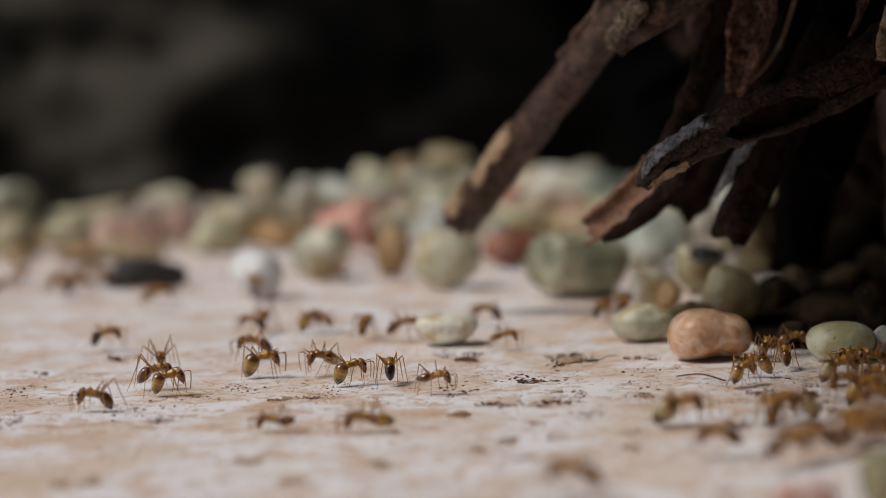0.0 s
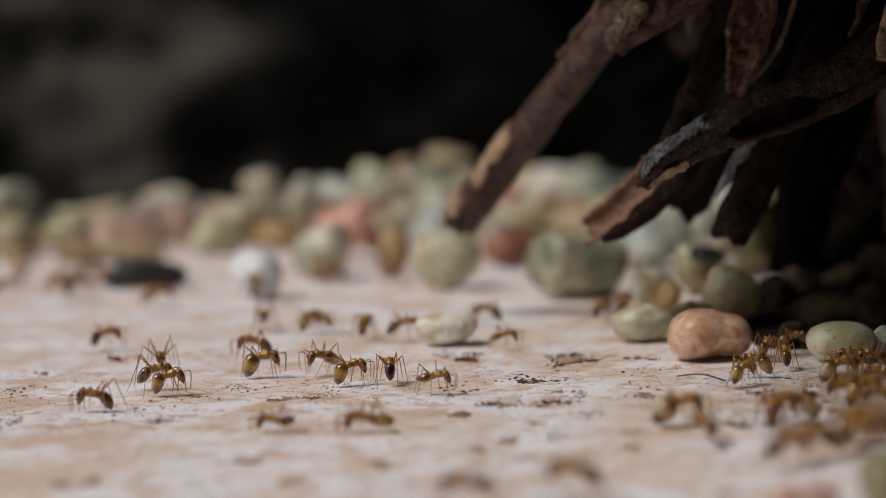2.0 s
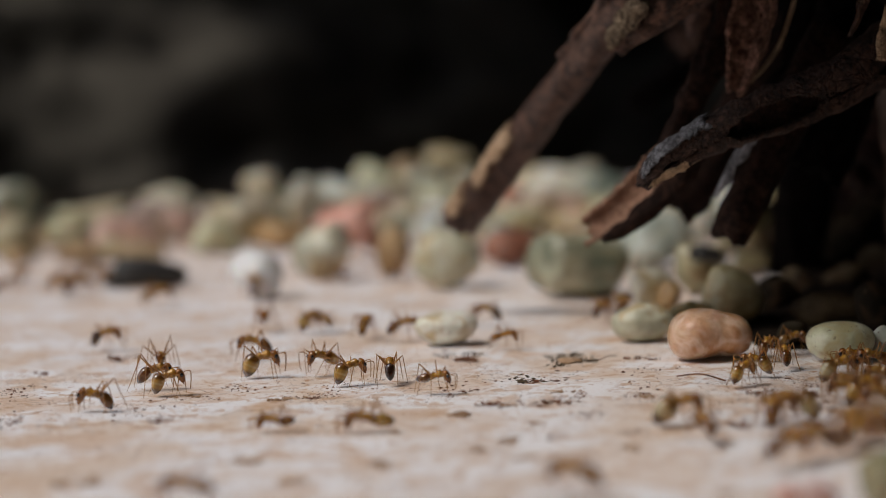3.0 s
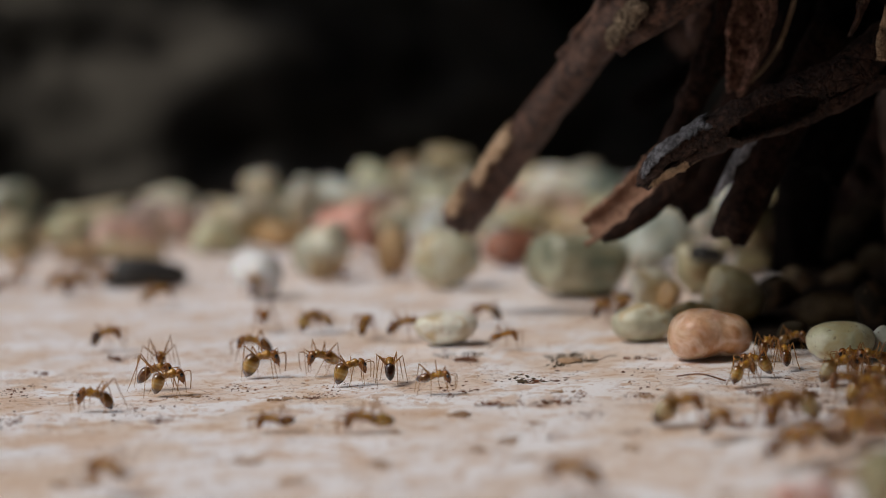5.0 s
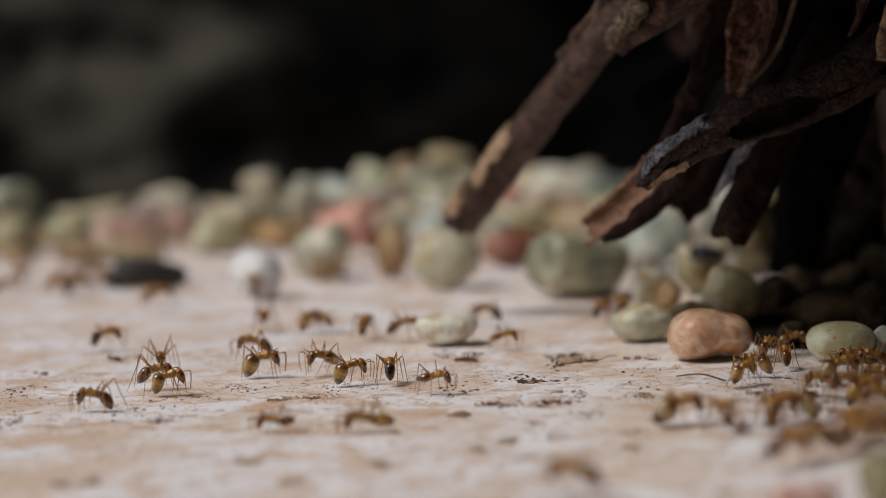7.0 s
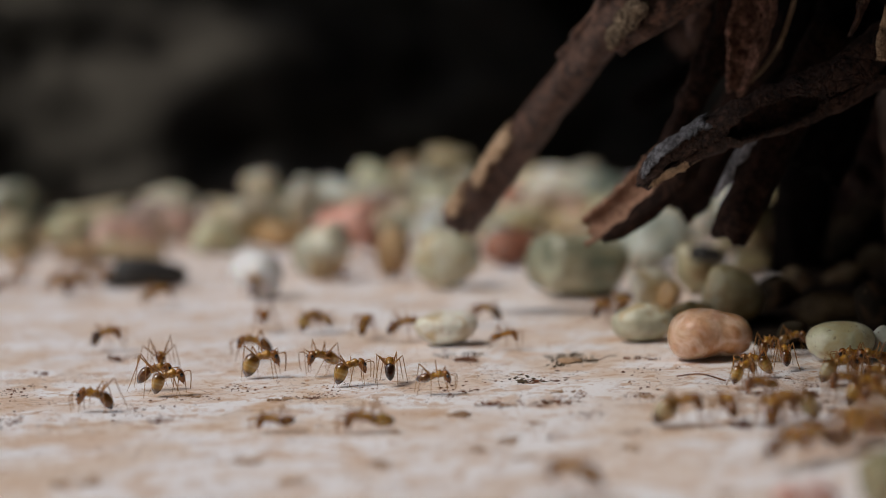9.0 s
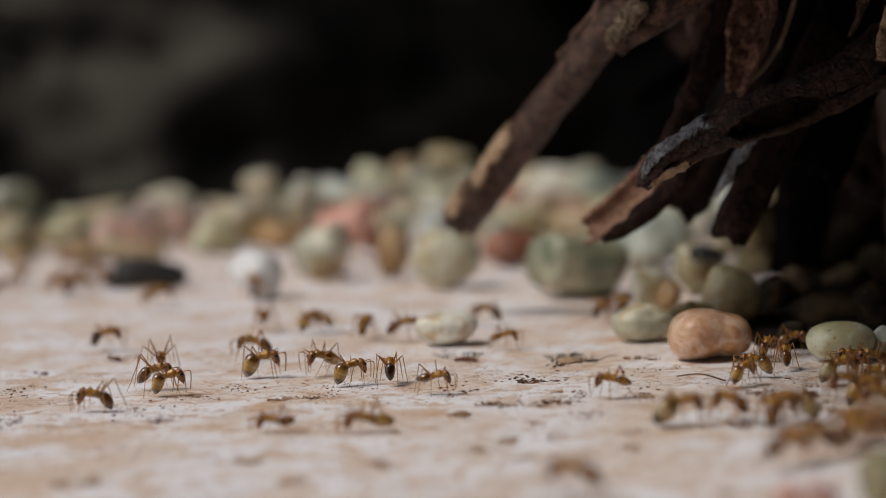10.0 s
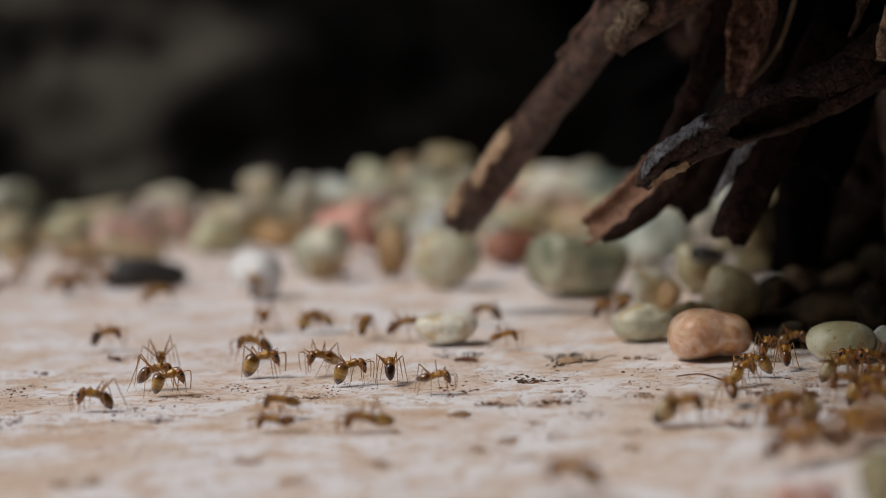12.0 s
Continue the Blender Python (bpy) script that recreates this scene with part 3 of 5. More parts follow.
pebble(13.4, 372, 0.4, 8.9, 6.8, 5.8, "white", 262, 0, 96, 0.3, 3, "in the heap", flat=0.9)
pebble(18.9, 380, 0.3, 7.8, 7.0, 6.6, "mauve", 299, 10, 97, 0.35, 3, "in the heap", flat=0.9)
pebble(22.6, 365, 0.3, 9.1, 5.6, 4.7, "stained", 336, 0, 98, 0.3, 3, "in the heap", flat=0.9)
pebble(9.3, 355, 0.0, 6.0, 5.0, 4.2, "pale_green", 13, 0, 99, 0.3, 3, "in the heap", flat=0.9)
pebble(30.0, 365, 0.0, 8.1, 7.3, 6.7, "stained", 50, 0, 100, 0.3, 3, "in the heap", flat=0.9)
pebble(35.3, 395, 0.1, 7.7, 6.9, 6.2, "pale_green", 87, 0, 101, 0.3, 3, "in the heap", flat=0.9)
pebble(30.0, 425, 6.7, 6.0, 4.6, 3.9, "pale_green", 124, 0, 102, 0.3, 3, "in the heap", flat=0.9)
pebble(30.9, 300, 0.0, 11.2, 10.6, 8.2, "pale_green", 74, 8, 103, 0.3, 4, "in the heap", flat=0.5)
pebble(29.3, 330, 0.0, 5.4, 4.8, 7.2, "tan", 198, 0, 104, 0.3, 3, "in the heap", flat=0.9)
pebble(42.1, 335, 0.3, 10.0, 6.4, 5.4, "cream", 235, 0, 105, 0.3, 3, "in the heap", flat=0.9)
pebble(38.2, 345, 0.9, 6.7, 4.8, 4.1, "stained", 272, 0, 106, 0.3, 3, "in the heap", flat=0.9)
pebble(32.4, 262, 0.0, 6.5, 5.9, 6.7, "olive_dim", 309, 10, 107, 0.35, 3, "in the heap", flat=0.5)
pebble(26.3, 222, 0.2, 4.8, 4.2, 3.6, "drab", 346, 0, 108, 0.3, 3, "in the heap", flat=0.9)
pebble(31.3, 226, 0.0, 6.9, 6.2, 7.1, "olive_dim", 23, 24, 109, 0.12, 4, "in the heap", flat=0.1)
pebble(45.7, 300, 0.0, 5.0, 4.5, 8.9, "drab", 60, 0, 110, 0.3, 3, "in the heap", flat=0.9)
# stones under the twigs, their shade put into the colour
pebble(39.9, 218, 0.0, 7.2, 5.5, 4.7, "shade_dark", 97, 0, 111, 0.25, 3, "in the heap", flat=0.9)
pebble(44.4, 214, 0.0, 4.1, 3.7, 6.0, "shade_dark", 134, 10, 112, 0.25, 3, "in the heap", flat=0.3)
pebble(37.8, 236, 0.0, 5.8, 5.2, 4.5, "shade_dark", 171, 0, 113, 0.3, 3, "in the heap", flat=0.9)
pebble(42.4, 246, 0.0, 6.0, 5.4, 4.7, "shade_dark", 208, 0, 114, 0.3, 3, "in the heap", flat=0.9)
pebble(35.0, 210, 0.0, 3.4, 2.9, 2.5, "shade_dark", 245, 0, 115, 0.3, 3, "in the heap", flat=0.9)
pebble(48.6, 250, 0.0, 6.1, 5.5, 4.7, "shade_dark", 282, 0, 116, 0.3, 3, "in the heap", flat=0.9)
pebble(56.9, 270, 0.0, 5.9, 5.3, 5.1, "shade_dark", 319, 0, 117, 0.3, 3, "in the heap", flat=0.9)
pebble(55.7, 290, 0.2, 7.1, 6.4, 5.5, "shade_dark", 356, 0, 118, 0.3, 3, "in the heap", flat=0.9)
pebble(42.0, 199, 0.0, 2.5, 2.2, 3.2, "pale_green", 33, 0, 119, 0.2, 3, "in the heap", flat=0.9)
# two dull stones added to cover bright slab where shade belongs
pebble(45.2, 322, 0.0, 7.0, 6.4, 3.0, "olive_dim", 40, 6, 121, 0.3, 3, "in the heap", flat=0.6)
pebble(42.2, 285, 0.0, 5.6, 5.2, 3.6, "drab", 10, 0, 122, 0.3, 3, "in the heap", flat=0.5)
pebble(32.6, 257.5, 4.4, 4.3, 4.0, 2.4, "black", 20, 12, 13, 0.24, 3, "on a mottled pebble", flat=0.8)
pebble(26.3, 244, 0, 3.2, 3.0, 3.8, "ochre", 30, 10, 123, 0.25, 3, "in the heap", flat=0.6)


def pebble_bank():
    """The heap of pebbles that the larger ones lie on and among: low at the left, two deep in the middle."""
    rnd = random.Random(11)
    kinds = ["pale_green"] * 6 + ["grey_green"] * 2 + ["olive"] * 3 + ["yellow_green"] * 2 + ["tan"] * 3 + ["mauve", "coral", "white", "white"]
    plain = [k for k in kinds if k not in ("coral", "white")]

    def lay(count, x0, x1, y0, y1, z, size, kinds=kinds):
        tries = 0
        laid = []
        while len(laid) < count and tries < 4000:
            tries += 1
            x, y, s = rnd.uniform(x0, x1), rnd.uniform(y0, y1), rnd.uniform(*size)
            if all((x - a) ** 2 + (y - b) ** 2 > (0.45 * (s + c)) ** 2 for a, b, c in laid):
                laid.append((x, y, s))
                pebble(x, y, z + rnd.uniform(-0.4, 0.4), s * rnd.uniform(0.95, 1.3), s, s * rnd.uniform(0.6, 0.9), rnd.choice(kinds), rnd.uniform(0, 180),
                       rnd.uniform(-22, 22), rnd.randrange(1000), 0.32, 3, "in the heap", flat=0.9)

    lay(22, -92, -24, 376, 402, 0, (6, 7.5), plain)
    lay(40, -24, 64, 368, 412, 0, (7, 8.5))
    lay(18, -18, 50, 396, 424, 2.8, (6.5, 8))
    # filler stones below the bundle, coloured near-black in place of shade
    lay(10, 46, 62, 296, 325, 1.5, (7, 10), ["shade_dark"])
    lay(36, 62, 115, 258, 345, 1.5, (7, 10), ["shade_dark"])



pebble_bank()


# ---- the bundle of broken twigs ----
bundle = tagged(new("twig_bundle"), "bundle of broken dark twigs and peeling bark over the pebbles", "twigs")
bundle.location = Vector((48.43, 285, 0.0)) * MM


def twig(name, points, material, label="", seed=0, rough=0.16, sides=36, steps=14, hollow=0.0):
    """A broken stick; each point is x, y, z, radius. The ends are snapped off unevenly; hollow: how far the near end is worn in."""
    base = bundle.location / MM
    bm = bmesh.new()
    line = smooth_path(points, steps)
    rings = []
    n = len(line)
    for i, ((p, u, v, d), q) in enumerate(zip(frames_along([q[:3] for q in line]), line)):
        ring = []
        for k in range(sides):
            a = 2 * math.pi * k / sides
            r = q[3] * (1 + rough * 1.6 * noise.noise((math.cos(a) * 1.3 + seed, math.sin(a) * 1.3, i * 0.13)) + rough * 0.7 * noise.noise((math.cos(a) * 4, math.sin(a) * 4 + seed, i * 0.22)) + rough * 0.35 * noise.noise((math.cos(a) * 10, math.sin(a) * 10 + seed, i * 0.4)))
            off = 0.0
            if i in (0, n - 1):
                off = q[3] * 0.7 * noise.noise((math.cos(a) * 2.2, math.sin(a) * 2.2, seed + 5 + i))
            ring.append(p + (u * math.cos(a) + v * math.sin(a)) * r + d * off - base)
        rings.append(ring)
    first = [sum(rings[0], Vector()) / sides + (q - sum(rings[0], Vector()) / sides) * 0.55 for q in rings[0]]
    inner = [q + (rings[1][k] - rings[0][k]) * (0.6 + hollow) for k, q in enumerate(first)]
    add_rings(bm, [inner, first] + rings)
    return part(name, bm, material, bundle, label)


def bark(name, points, material, label="", seed=0, arc=200, open_to=270, thick=0.5, steps=16, ragged=0.22, lump=0.18):
    """A strip of curled bark; each point is x, y, z, radius and, if given, its own arc. arc: how far it curls round; open_to: the side that gapes, in degrees."""
    base = bundle.location / MM
    bm = bmesh.new()
    line = smooth_path(points, steps)
    sides = 22
    rings = []
    n = len(line)
    for i, ((p, u, v, d), q) in enumerate(zip(frames_along([q[:3] for q in line]), line)):
        wob = [ragged * (noise.noise((i * 0.11, seed, h)) + 0.35 * noise.noise((i * 0.45, seed, h)) + 0.15 * noise.noise((i * 1.3, seed, h))) for h in (2, 7)]
        curl = q[4] if len(q) > 4 else arc
        lo = radians(open_to + 180 - curl * (0.5 + wob[0]))
        hi = radians(open_to + 180 + curl * (0.5 + wob[1]))
        ring, back = [], []
        for k in range(sides):
            a = lo + (hi - lo) * k / (sides - 1)
            r = q[3] * (1 + lump * noise.noise((math.cos(a) * 1.7 + seed, math.sin(a) * 1.7, i * 0.12)) + 0.07 * noise.noise((a * 3, seed, i * 0.4)))
            way = u * math.cos(a) + v * math.sin(a)
            off = q[3] * 1.1 * noise.noise((a * 1.6, seed + 3, 1 + i)) if i in (0, n - 1) else 0
            ring.append(p + way * r + d * off - base)
            t = thick * (1 + 0.4 * noise.noise((a * 2, i * 0.4, seed)))
            back.append(p + way * max(r - t, 0.1) + d * off - base)
        rings.append(ring + back[::-1])
    add_rings(bm, rings)
    return part(name, bm, material, bundle, label)


twig("stick", [(2.22, 250, 11.28, 2.44), (7.41, 244, 18.13, 2.25), (13.28, 235, 25.9, 2.1), (16.86, 227.5, 30.73, 2.1), (20.21, 219, 35.77, 2.14), (23.39, 210, 42.04, 2.27), (28.38, 200, 49.65, 2.5)], BARK["brown"], "straight broken twig", seed=49, hollow=0.4, rough=0.1)
bark("bare_patch", [(5.85, 246, 15.43, 2.54), (6.93, 244.5, 17.32, 2.56), (8.51, 242, 19.74, 2.5), (9.67, 240.2, 21.45, 2.35)], BARK["wood"], "tan bare wood where the bark has flaked off", seed=50, arc=64, open_to=198, thick=0.6, ragged=0.35)
bark("bare_patch", [(2.44, 248.0, 12.48, 2.67), (3.13, 247.2, 13.44, 2.7), (4.1, 246.0, 14.82, 2.6)], BARK["wood"], "tan bare wood streak", seed=51, arc=40, open_to=176, thick=0.5, ragged=0.35)
bark("bark_strip", [(14.86, 229.5, 29.1, 2.12), (16.86, 224.5, 31.89, 2.31), (19.24, 217.5, 35.16, 2.47), (20.88, 208, 39.76, 2.71)], BARK["brown"], "rough bark jacket peeling off the twig", seed=52, arc=190, open_to=330, thick=1.0, ragged=0.15)
twig("stick", [(18.48, 214, 31.14, 1.27), (20.54, 212, 33.2, 1.84), (24.37, 210, 35.84, 2.27), (31.25, 206, 41.49, 2.68)], BARK["brown"], "broken twig end with rough bark", seed=53, rough=0.2)
bark("bare_patch", [(18.43, 213.5, 31.14, 1.45), (19.5, 212.2, 32.45, 1.78), (20.66, 210.8, 33.73, 2.0), (21.99, 209, 35.42, 2.15)], BARK["speckled"], "speckled tan scar on the broken twig", seed=54, arc=150, open_to=215, thick=0.5, ragged=0.12)
bark("bark_strip", [(15.09, 223.0, 11.51, 1.63), (16.15, 222.2, 12.38, 1.93), (18.42, 221.4, 14.05, 2.10), (20.81, 220.6, 16.35, 2.09), (23.07, 219.8, 19.12, 1.67), (24.78, 219.0, 22.06, 1.07), (25.75, 218.2, 24.40, 0.59)], BARK["pink"], "long peeling strip of pinkish bark", seed=55, arc=155, open_to=18, ragged=0.16, lump=0.10)
twig("stick", [(23.45, 216.5, 20.28, 0.82), (25.10, 216.5, 22.98, 1.17), (27.12, 216.5, 26.71, 1.53), (29.39, 216.5, 31.01, 1.88), (31.55, 216.5, 36.46, 2.11)], BARK["umber"], "dark reddish stem under the peeling strip", seed=85, rough=0.2)
bark("bark_strip", [(17.09, 221.0, 10.62, 0.48), (18.85, 220.2, 11.58, 0.78), (21.03, 219.4, 13.24, 1.01), (23.56, 218.6, 15.47, 1.19), (25.73, 217.8, 18.22, 1.30), (27.78, 217.0, 22.00, 1.41)], BARK["umber"], "dark outer edge of the bark", seed=56, arc=230, open_to=130, ragged=0.2, lump=0.3)
bark("bark_curl", [(19.7, 203, 17.18, 0.83, 352), (20.95, 203, 18.68, 1.32, 356), (24.02, 203, 20.56, 1.65, 356), (27.19, 203, 22.1, 1.98, 350), (29.3, 203, 22.91, 2.2, 292), (31.6, 203.5, 23.71, 2.37, 276), (34.46, 204, 24.6, 2.43, 290), (36.77, 204.5, 25.4, 2.49, 345), (39.65, 205, 26.52, 2.56, 354), (44.0, 207, 28.94, 2.92, 350), (50.12, 209, 32.14, 3.4, 350)], BARK["grey"], "curled weathered grey bark with a gaping slit", seed=57, arc=300, open_to=342, thick=0.45, ragged=0.05)
# pale strip laid on the curl to paint its bluish sky sheen
bark("bark_strip", [(20.11, 202.6, 17.62, 0.88), (21.25, 202.6, 19.07, 1.37), (23.98, 202.6, 20.9, 1.7), (26.37, 202.6, 21.97, 1.98)], BARK["ash"], "silvery strip coloured as sky sheen on the curled bark", seed=58, arc=80, open_to=244, thick=0.5, ragged=0.5)
bark("bare_patch", [(19.91, 202.9, 17.39, 0.91), (20.94, 202.9, 18.68, 1.38), (22.61, 202.9, 19.73, 1.57), (23.84, 202.9, 20.35, 1.65)], BARK["wood"], "torn tan edge at the tip of the curled bark", seed=59, arc=60, open_to=118, thick=0.5, ragged=0.5)
twig("stick", [(26.8, 236, 12.53, 2.18), (29.78, 236, 16.41, 2.69), (34.74, 236, 23.91, 2.94), (41.34, 236, 34.49, 3.2)], BARK["umber"], "dark twig stub", seed=60)
twig("stick", [(29.62, 216, 10.58, 1.99), (31.71, 216, 14.86, 2.11), (35.1, 217, 20.58, 2.24), (41.46, 220, 31.57, 2.51)], BARK["umber"], "snapped dark brown twig", seed=61, rough=0.12, hollow=0.5)
bark("bark_strip", [(28.29, 214, 15.2, 0.29), (29.59, 213, 17.29, 0.75), (31.14, 213, 19.55, 1.04), (33.06, 213, 22.78, 1.15)], BARK["ash"], "pale sliver of bark", seed=62, arc=150, open_to=210)
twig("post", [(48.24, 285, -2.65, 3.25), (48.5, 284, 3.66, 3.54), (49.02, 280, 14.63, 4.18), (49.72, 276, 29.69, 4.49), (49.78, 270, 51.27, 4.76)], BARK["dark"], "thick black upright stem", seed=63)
bark("bark_curl", [(30.09, 212, 25.76, 0.92), (30.69, 211, 28.3, 1.49), (31.18, 210, 31.1, 2.05), (31.99, 210, 34.46, 2.28), (33.23, 210, 40.03, 2.51)], BARK["russet"], "hanging curl of reddish bark", seed=64, arc=235, open_to=330, ragged=0.15)
bark("bark_strip", [(31.29, 213, 26.57, 0.34), (33.18, 213, 28.52, 0.52), (34.84, 213, 31.04, 0.52), (36.06, 213, 34.44, 0.52), (37.4, 213, 38.38, 0.57)], BARK["wood"], "pale torn edge of bark", seed=65, arc=80, open_to=100)
twig("stick", [(28.06, 226, 31.43, 0.98), (28.47, 226, 33.36, 1.35), (29.27, 226, 36.36, 1.59), (31.21, 226, 41.13, 1.84)], BARK["brown"], "short twig end", seed=66)
twig("stick", [(34.24, 300, 32.3, 2.11), (37.94, 300, 34.59, 2.44), (42.88, 300, 38.29, 2.77), (51.09, 300, 44.44, 3.25)], BARK["brown"], "twig farther back", seed=67)
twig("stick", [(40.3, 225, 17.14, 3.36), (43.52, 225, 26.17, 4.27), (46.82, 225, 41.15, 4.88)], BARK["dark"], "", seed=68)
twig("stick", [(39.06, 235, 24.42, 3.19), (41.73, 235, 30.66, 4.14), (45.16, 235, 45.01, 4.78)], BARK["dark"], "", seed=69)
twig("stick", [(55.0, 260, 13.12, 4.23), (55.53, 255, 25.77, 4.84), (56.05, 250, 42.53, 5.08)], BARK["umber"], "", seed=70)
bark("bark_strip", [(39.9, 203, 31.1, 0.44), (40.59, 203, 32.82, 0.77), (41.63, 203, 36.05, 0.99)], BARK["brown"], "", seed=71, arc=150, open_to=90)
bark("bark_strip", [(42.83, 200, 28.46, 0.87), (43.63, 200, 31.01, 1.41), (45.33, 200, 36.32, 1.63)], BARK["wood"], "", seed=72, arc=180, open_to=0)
# lighter bark on this stem stands in for dim glow behind the post
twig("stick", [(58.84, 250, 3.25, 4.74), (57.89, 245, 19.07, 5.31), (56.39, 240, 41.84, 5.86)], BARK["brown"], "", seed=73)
# canopy of unseen sticks outside the view, added to shade the bundle
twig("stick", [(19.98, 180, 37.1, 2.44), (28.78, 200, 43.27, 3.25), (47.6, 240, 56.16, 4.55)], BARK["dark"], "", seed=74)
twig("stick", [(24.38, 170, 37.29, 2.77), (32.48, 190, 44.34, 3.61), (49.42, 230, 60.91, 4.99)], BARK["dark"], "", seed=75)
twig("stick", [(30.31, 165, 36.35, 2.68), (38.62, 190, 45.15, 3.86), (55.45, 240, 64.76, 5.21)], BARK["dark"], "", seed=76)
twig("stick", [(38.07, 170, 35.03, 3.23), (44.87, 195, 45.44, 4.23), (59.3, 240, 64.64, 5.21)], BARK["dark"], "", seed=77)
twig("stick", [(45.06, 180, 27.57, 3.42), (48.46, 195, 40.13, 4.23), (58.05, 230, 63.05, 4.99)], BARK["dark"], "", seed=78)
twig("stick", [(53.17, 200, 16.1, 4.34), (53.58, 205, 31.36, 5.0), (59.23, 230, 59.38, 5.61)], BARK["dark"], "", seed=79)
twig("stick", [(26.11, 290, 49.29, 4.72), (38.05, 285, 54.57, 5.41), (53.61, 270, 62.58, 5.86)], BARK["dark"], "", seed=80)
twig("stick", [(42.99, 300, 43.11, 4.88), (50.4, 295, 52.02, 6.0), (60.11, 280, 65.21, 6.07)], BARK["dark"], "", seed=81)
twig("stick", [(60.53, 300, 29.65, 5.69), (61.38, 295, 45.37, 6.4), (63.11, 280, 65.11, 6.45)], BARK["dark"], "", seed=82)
# the next two likewise: brown bark to imitate the faint glow
twig("stick", [(64.21, 330, -3.19, 5.37), (64.34, 320, 16.84, 6.07), (64.04, 300, 45.62, 6.51)], BARK["brown"], "", seed=83)
twig("stick", [(70.94, 320, -5.17, 5.21), (69.05, 310, 16.95, 5.88), (68.88, 300, 45.46, 6.51)], BARK["brown"], "", seed=84)


def shade_sticks():
    """Unseen sticks added above the bundle, out of sight, that keep the stems below in shade."""
    rnd = random.Random(5)
    for k in range(84):
        x, y, z = rnd.uniform(22, 95), rnd.uniform(216, 345), rnd.uniform(50, 76)
        dx, dy, dz = rnd.uniform(8, 22), rnd.uniform(-20, 20), rnd.uniform(8, 24)
        r = rnd.uniform(3.0, 4.8)
        if k % 3 == 0:
            x, y = 62 + 0.5 * (x - 22), 160 + 0.6 * (y - 216)
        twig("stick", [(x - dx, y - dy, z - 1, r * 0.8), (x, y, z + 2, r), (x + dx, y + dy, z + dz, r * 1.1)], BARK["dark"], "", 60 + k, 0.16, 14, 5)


    for k in range(11):
        x, y, z = 15 + 1.6 * k, 204 + 24 * rnd.random(), rnd.uniform(46, 60)
        twig("stick", [(x - 3, y - 10, z - 2, 2.6), (x, y, z, 3.2), (x + 8, y + 14, z + 10, 3.6)], BARK["dark"], "", 260 + k, 0.16, 14, 5)
    for k in range(16):
        x, y, z = rnd.uniform(8, 24), 150 + 3.4 * k, rnd.uniform(54, 62)
        twig("stick", [(x - 4, y - 9, z - 2, 2.4), (x + 4, y, z, 3.2), (x + 16, y + 14, z + 8, 3.6)], BARK["dark"], "", 290 + k, 0.16, 14, 5)


def shade_fringe():
    """Unseen sticks added above the view, towards the yard, to shade the stones at the right."""
    rnd = random.Random(21)
    for k in range(34):
        x, y, z = rnd.uniform(8, 36), rnd.uniform(226, 322), rnd.uniform(56, 74)
        twig("stick", [(x - 9, y - 8, z - 3, 2.6), (x, y, z, 3.4), (x + 16, y + rnd.uniform(-12, 12), z + 9, 4.0)], BARK["dark"], "", 330 + k, 0.16, 14, 5)


def shade_twigs():
    """Unseen thin twigs added above the view, over the ants, to shade the slab."""
    rnd = random.Random(33)
    for k in range(12):
        y, z = 150 + 4.2 * k, rnd.uniform(58, 66)
        twig("stick", [(-6 + rnd.uniform(-3, 5), y - 4, z - 2, 1.5), (8, y + 6, z + 1, 1.9), (26, y + 22, z + 6, 2.4)], BARK["dark"], "", 370 + k, 0.16, 12, 4)


def thicket():
    """Low stems added behind the upright one, coloured dark to fill in deep shade."""
    rnd = random.Random(9)
    for k in range(46):
        x, y, z = rnd.uniform(50, 105), rnd.uniform(262, 345), rnd.uniform(17, 48)
        dx, dy, dz = rnd.uniform(6, 20), rnd.uniform(-22, 22), rnd.uniform(-3, 14)
        r = rnd.uniform(2.6, 4.4)
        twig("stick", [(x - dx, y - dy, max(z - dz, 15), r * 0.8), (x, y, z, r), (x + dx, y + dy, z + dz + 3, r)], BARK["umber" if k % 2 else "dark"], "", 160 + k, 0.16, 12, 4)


shade_sticks()
shade_fringe()
shade_twigs()
thicket()


# ---- ants ----
LEGS = {
    "front": ((0.42, 0.20, 1.82), (0.95, 0.58, 2.45), (1.38, 0.90, 0.80), (1.62, 1.05, 0.03)),
    "mid": ((0.08, 0.22, 1.74), (0.16, 0.90, 2.62), (0.20, 1.34, 0.80), (0.30, 1.62, 0.03)),
    "hind": ((-0.26, 0.22, 1.68), (-0.86, 0.72, 2.90), (-1.42, 1.12, 0.90), (-1.80, 1.36, 0.03)),
}


def leg_mesh(hip, knee, ankle, foot):
    """One leg from hip to claw, in the space of its hip."""
    h, k, a, f = [Vector(p) - Vector(hip) for p in (hip, knee, ankle, foot)]
    rows = [(h, 0.095), (h.lerp(k, 0.35), 0.085), (h.lerp(k, 0.8), 0.058), (k, 0.05), (k.lerp(a, 0.15), 0.046), (k.lerp(a, 0.6), 0.040), (a, 0.032), (a.lerp(f, 0.5), 0.026), (f, 0.018)]
    bm = bmesh.new()
    sides = 7
    rings = []
    for (p, u, v, d), (q, r) in zip(frames_along([q for q, r in rows]), rows):
        rings.append([p + (u * math.cos(2 * math.pi * s / sides) + v * math.sin(2 * math.pi * s / sides)) * r for s in range(sides)])
    return add_rings(bm, rings)


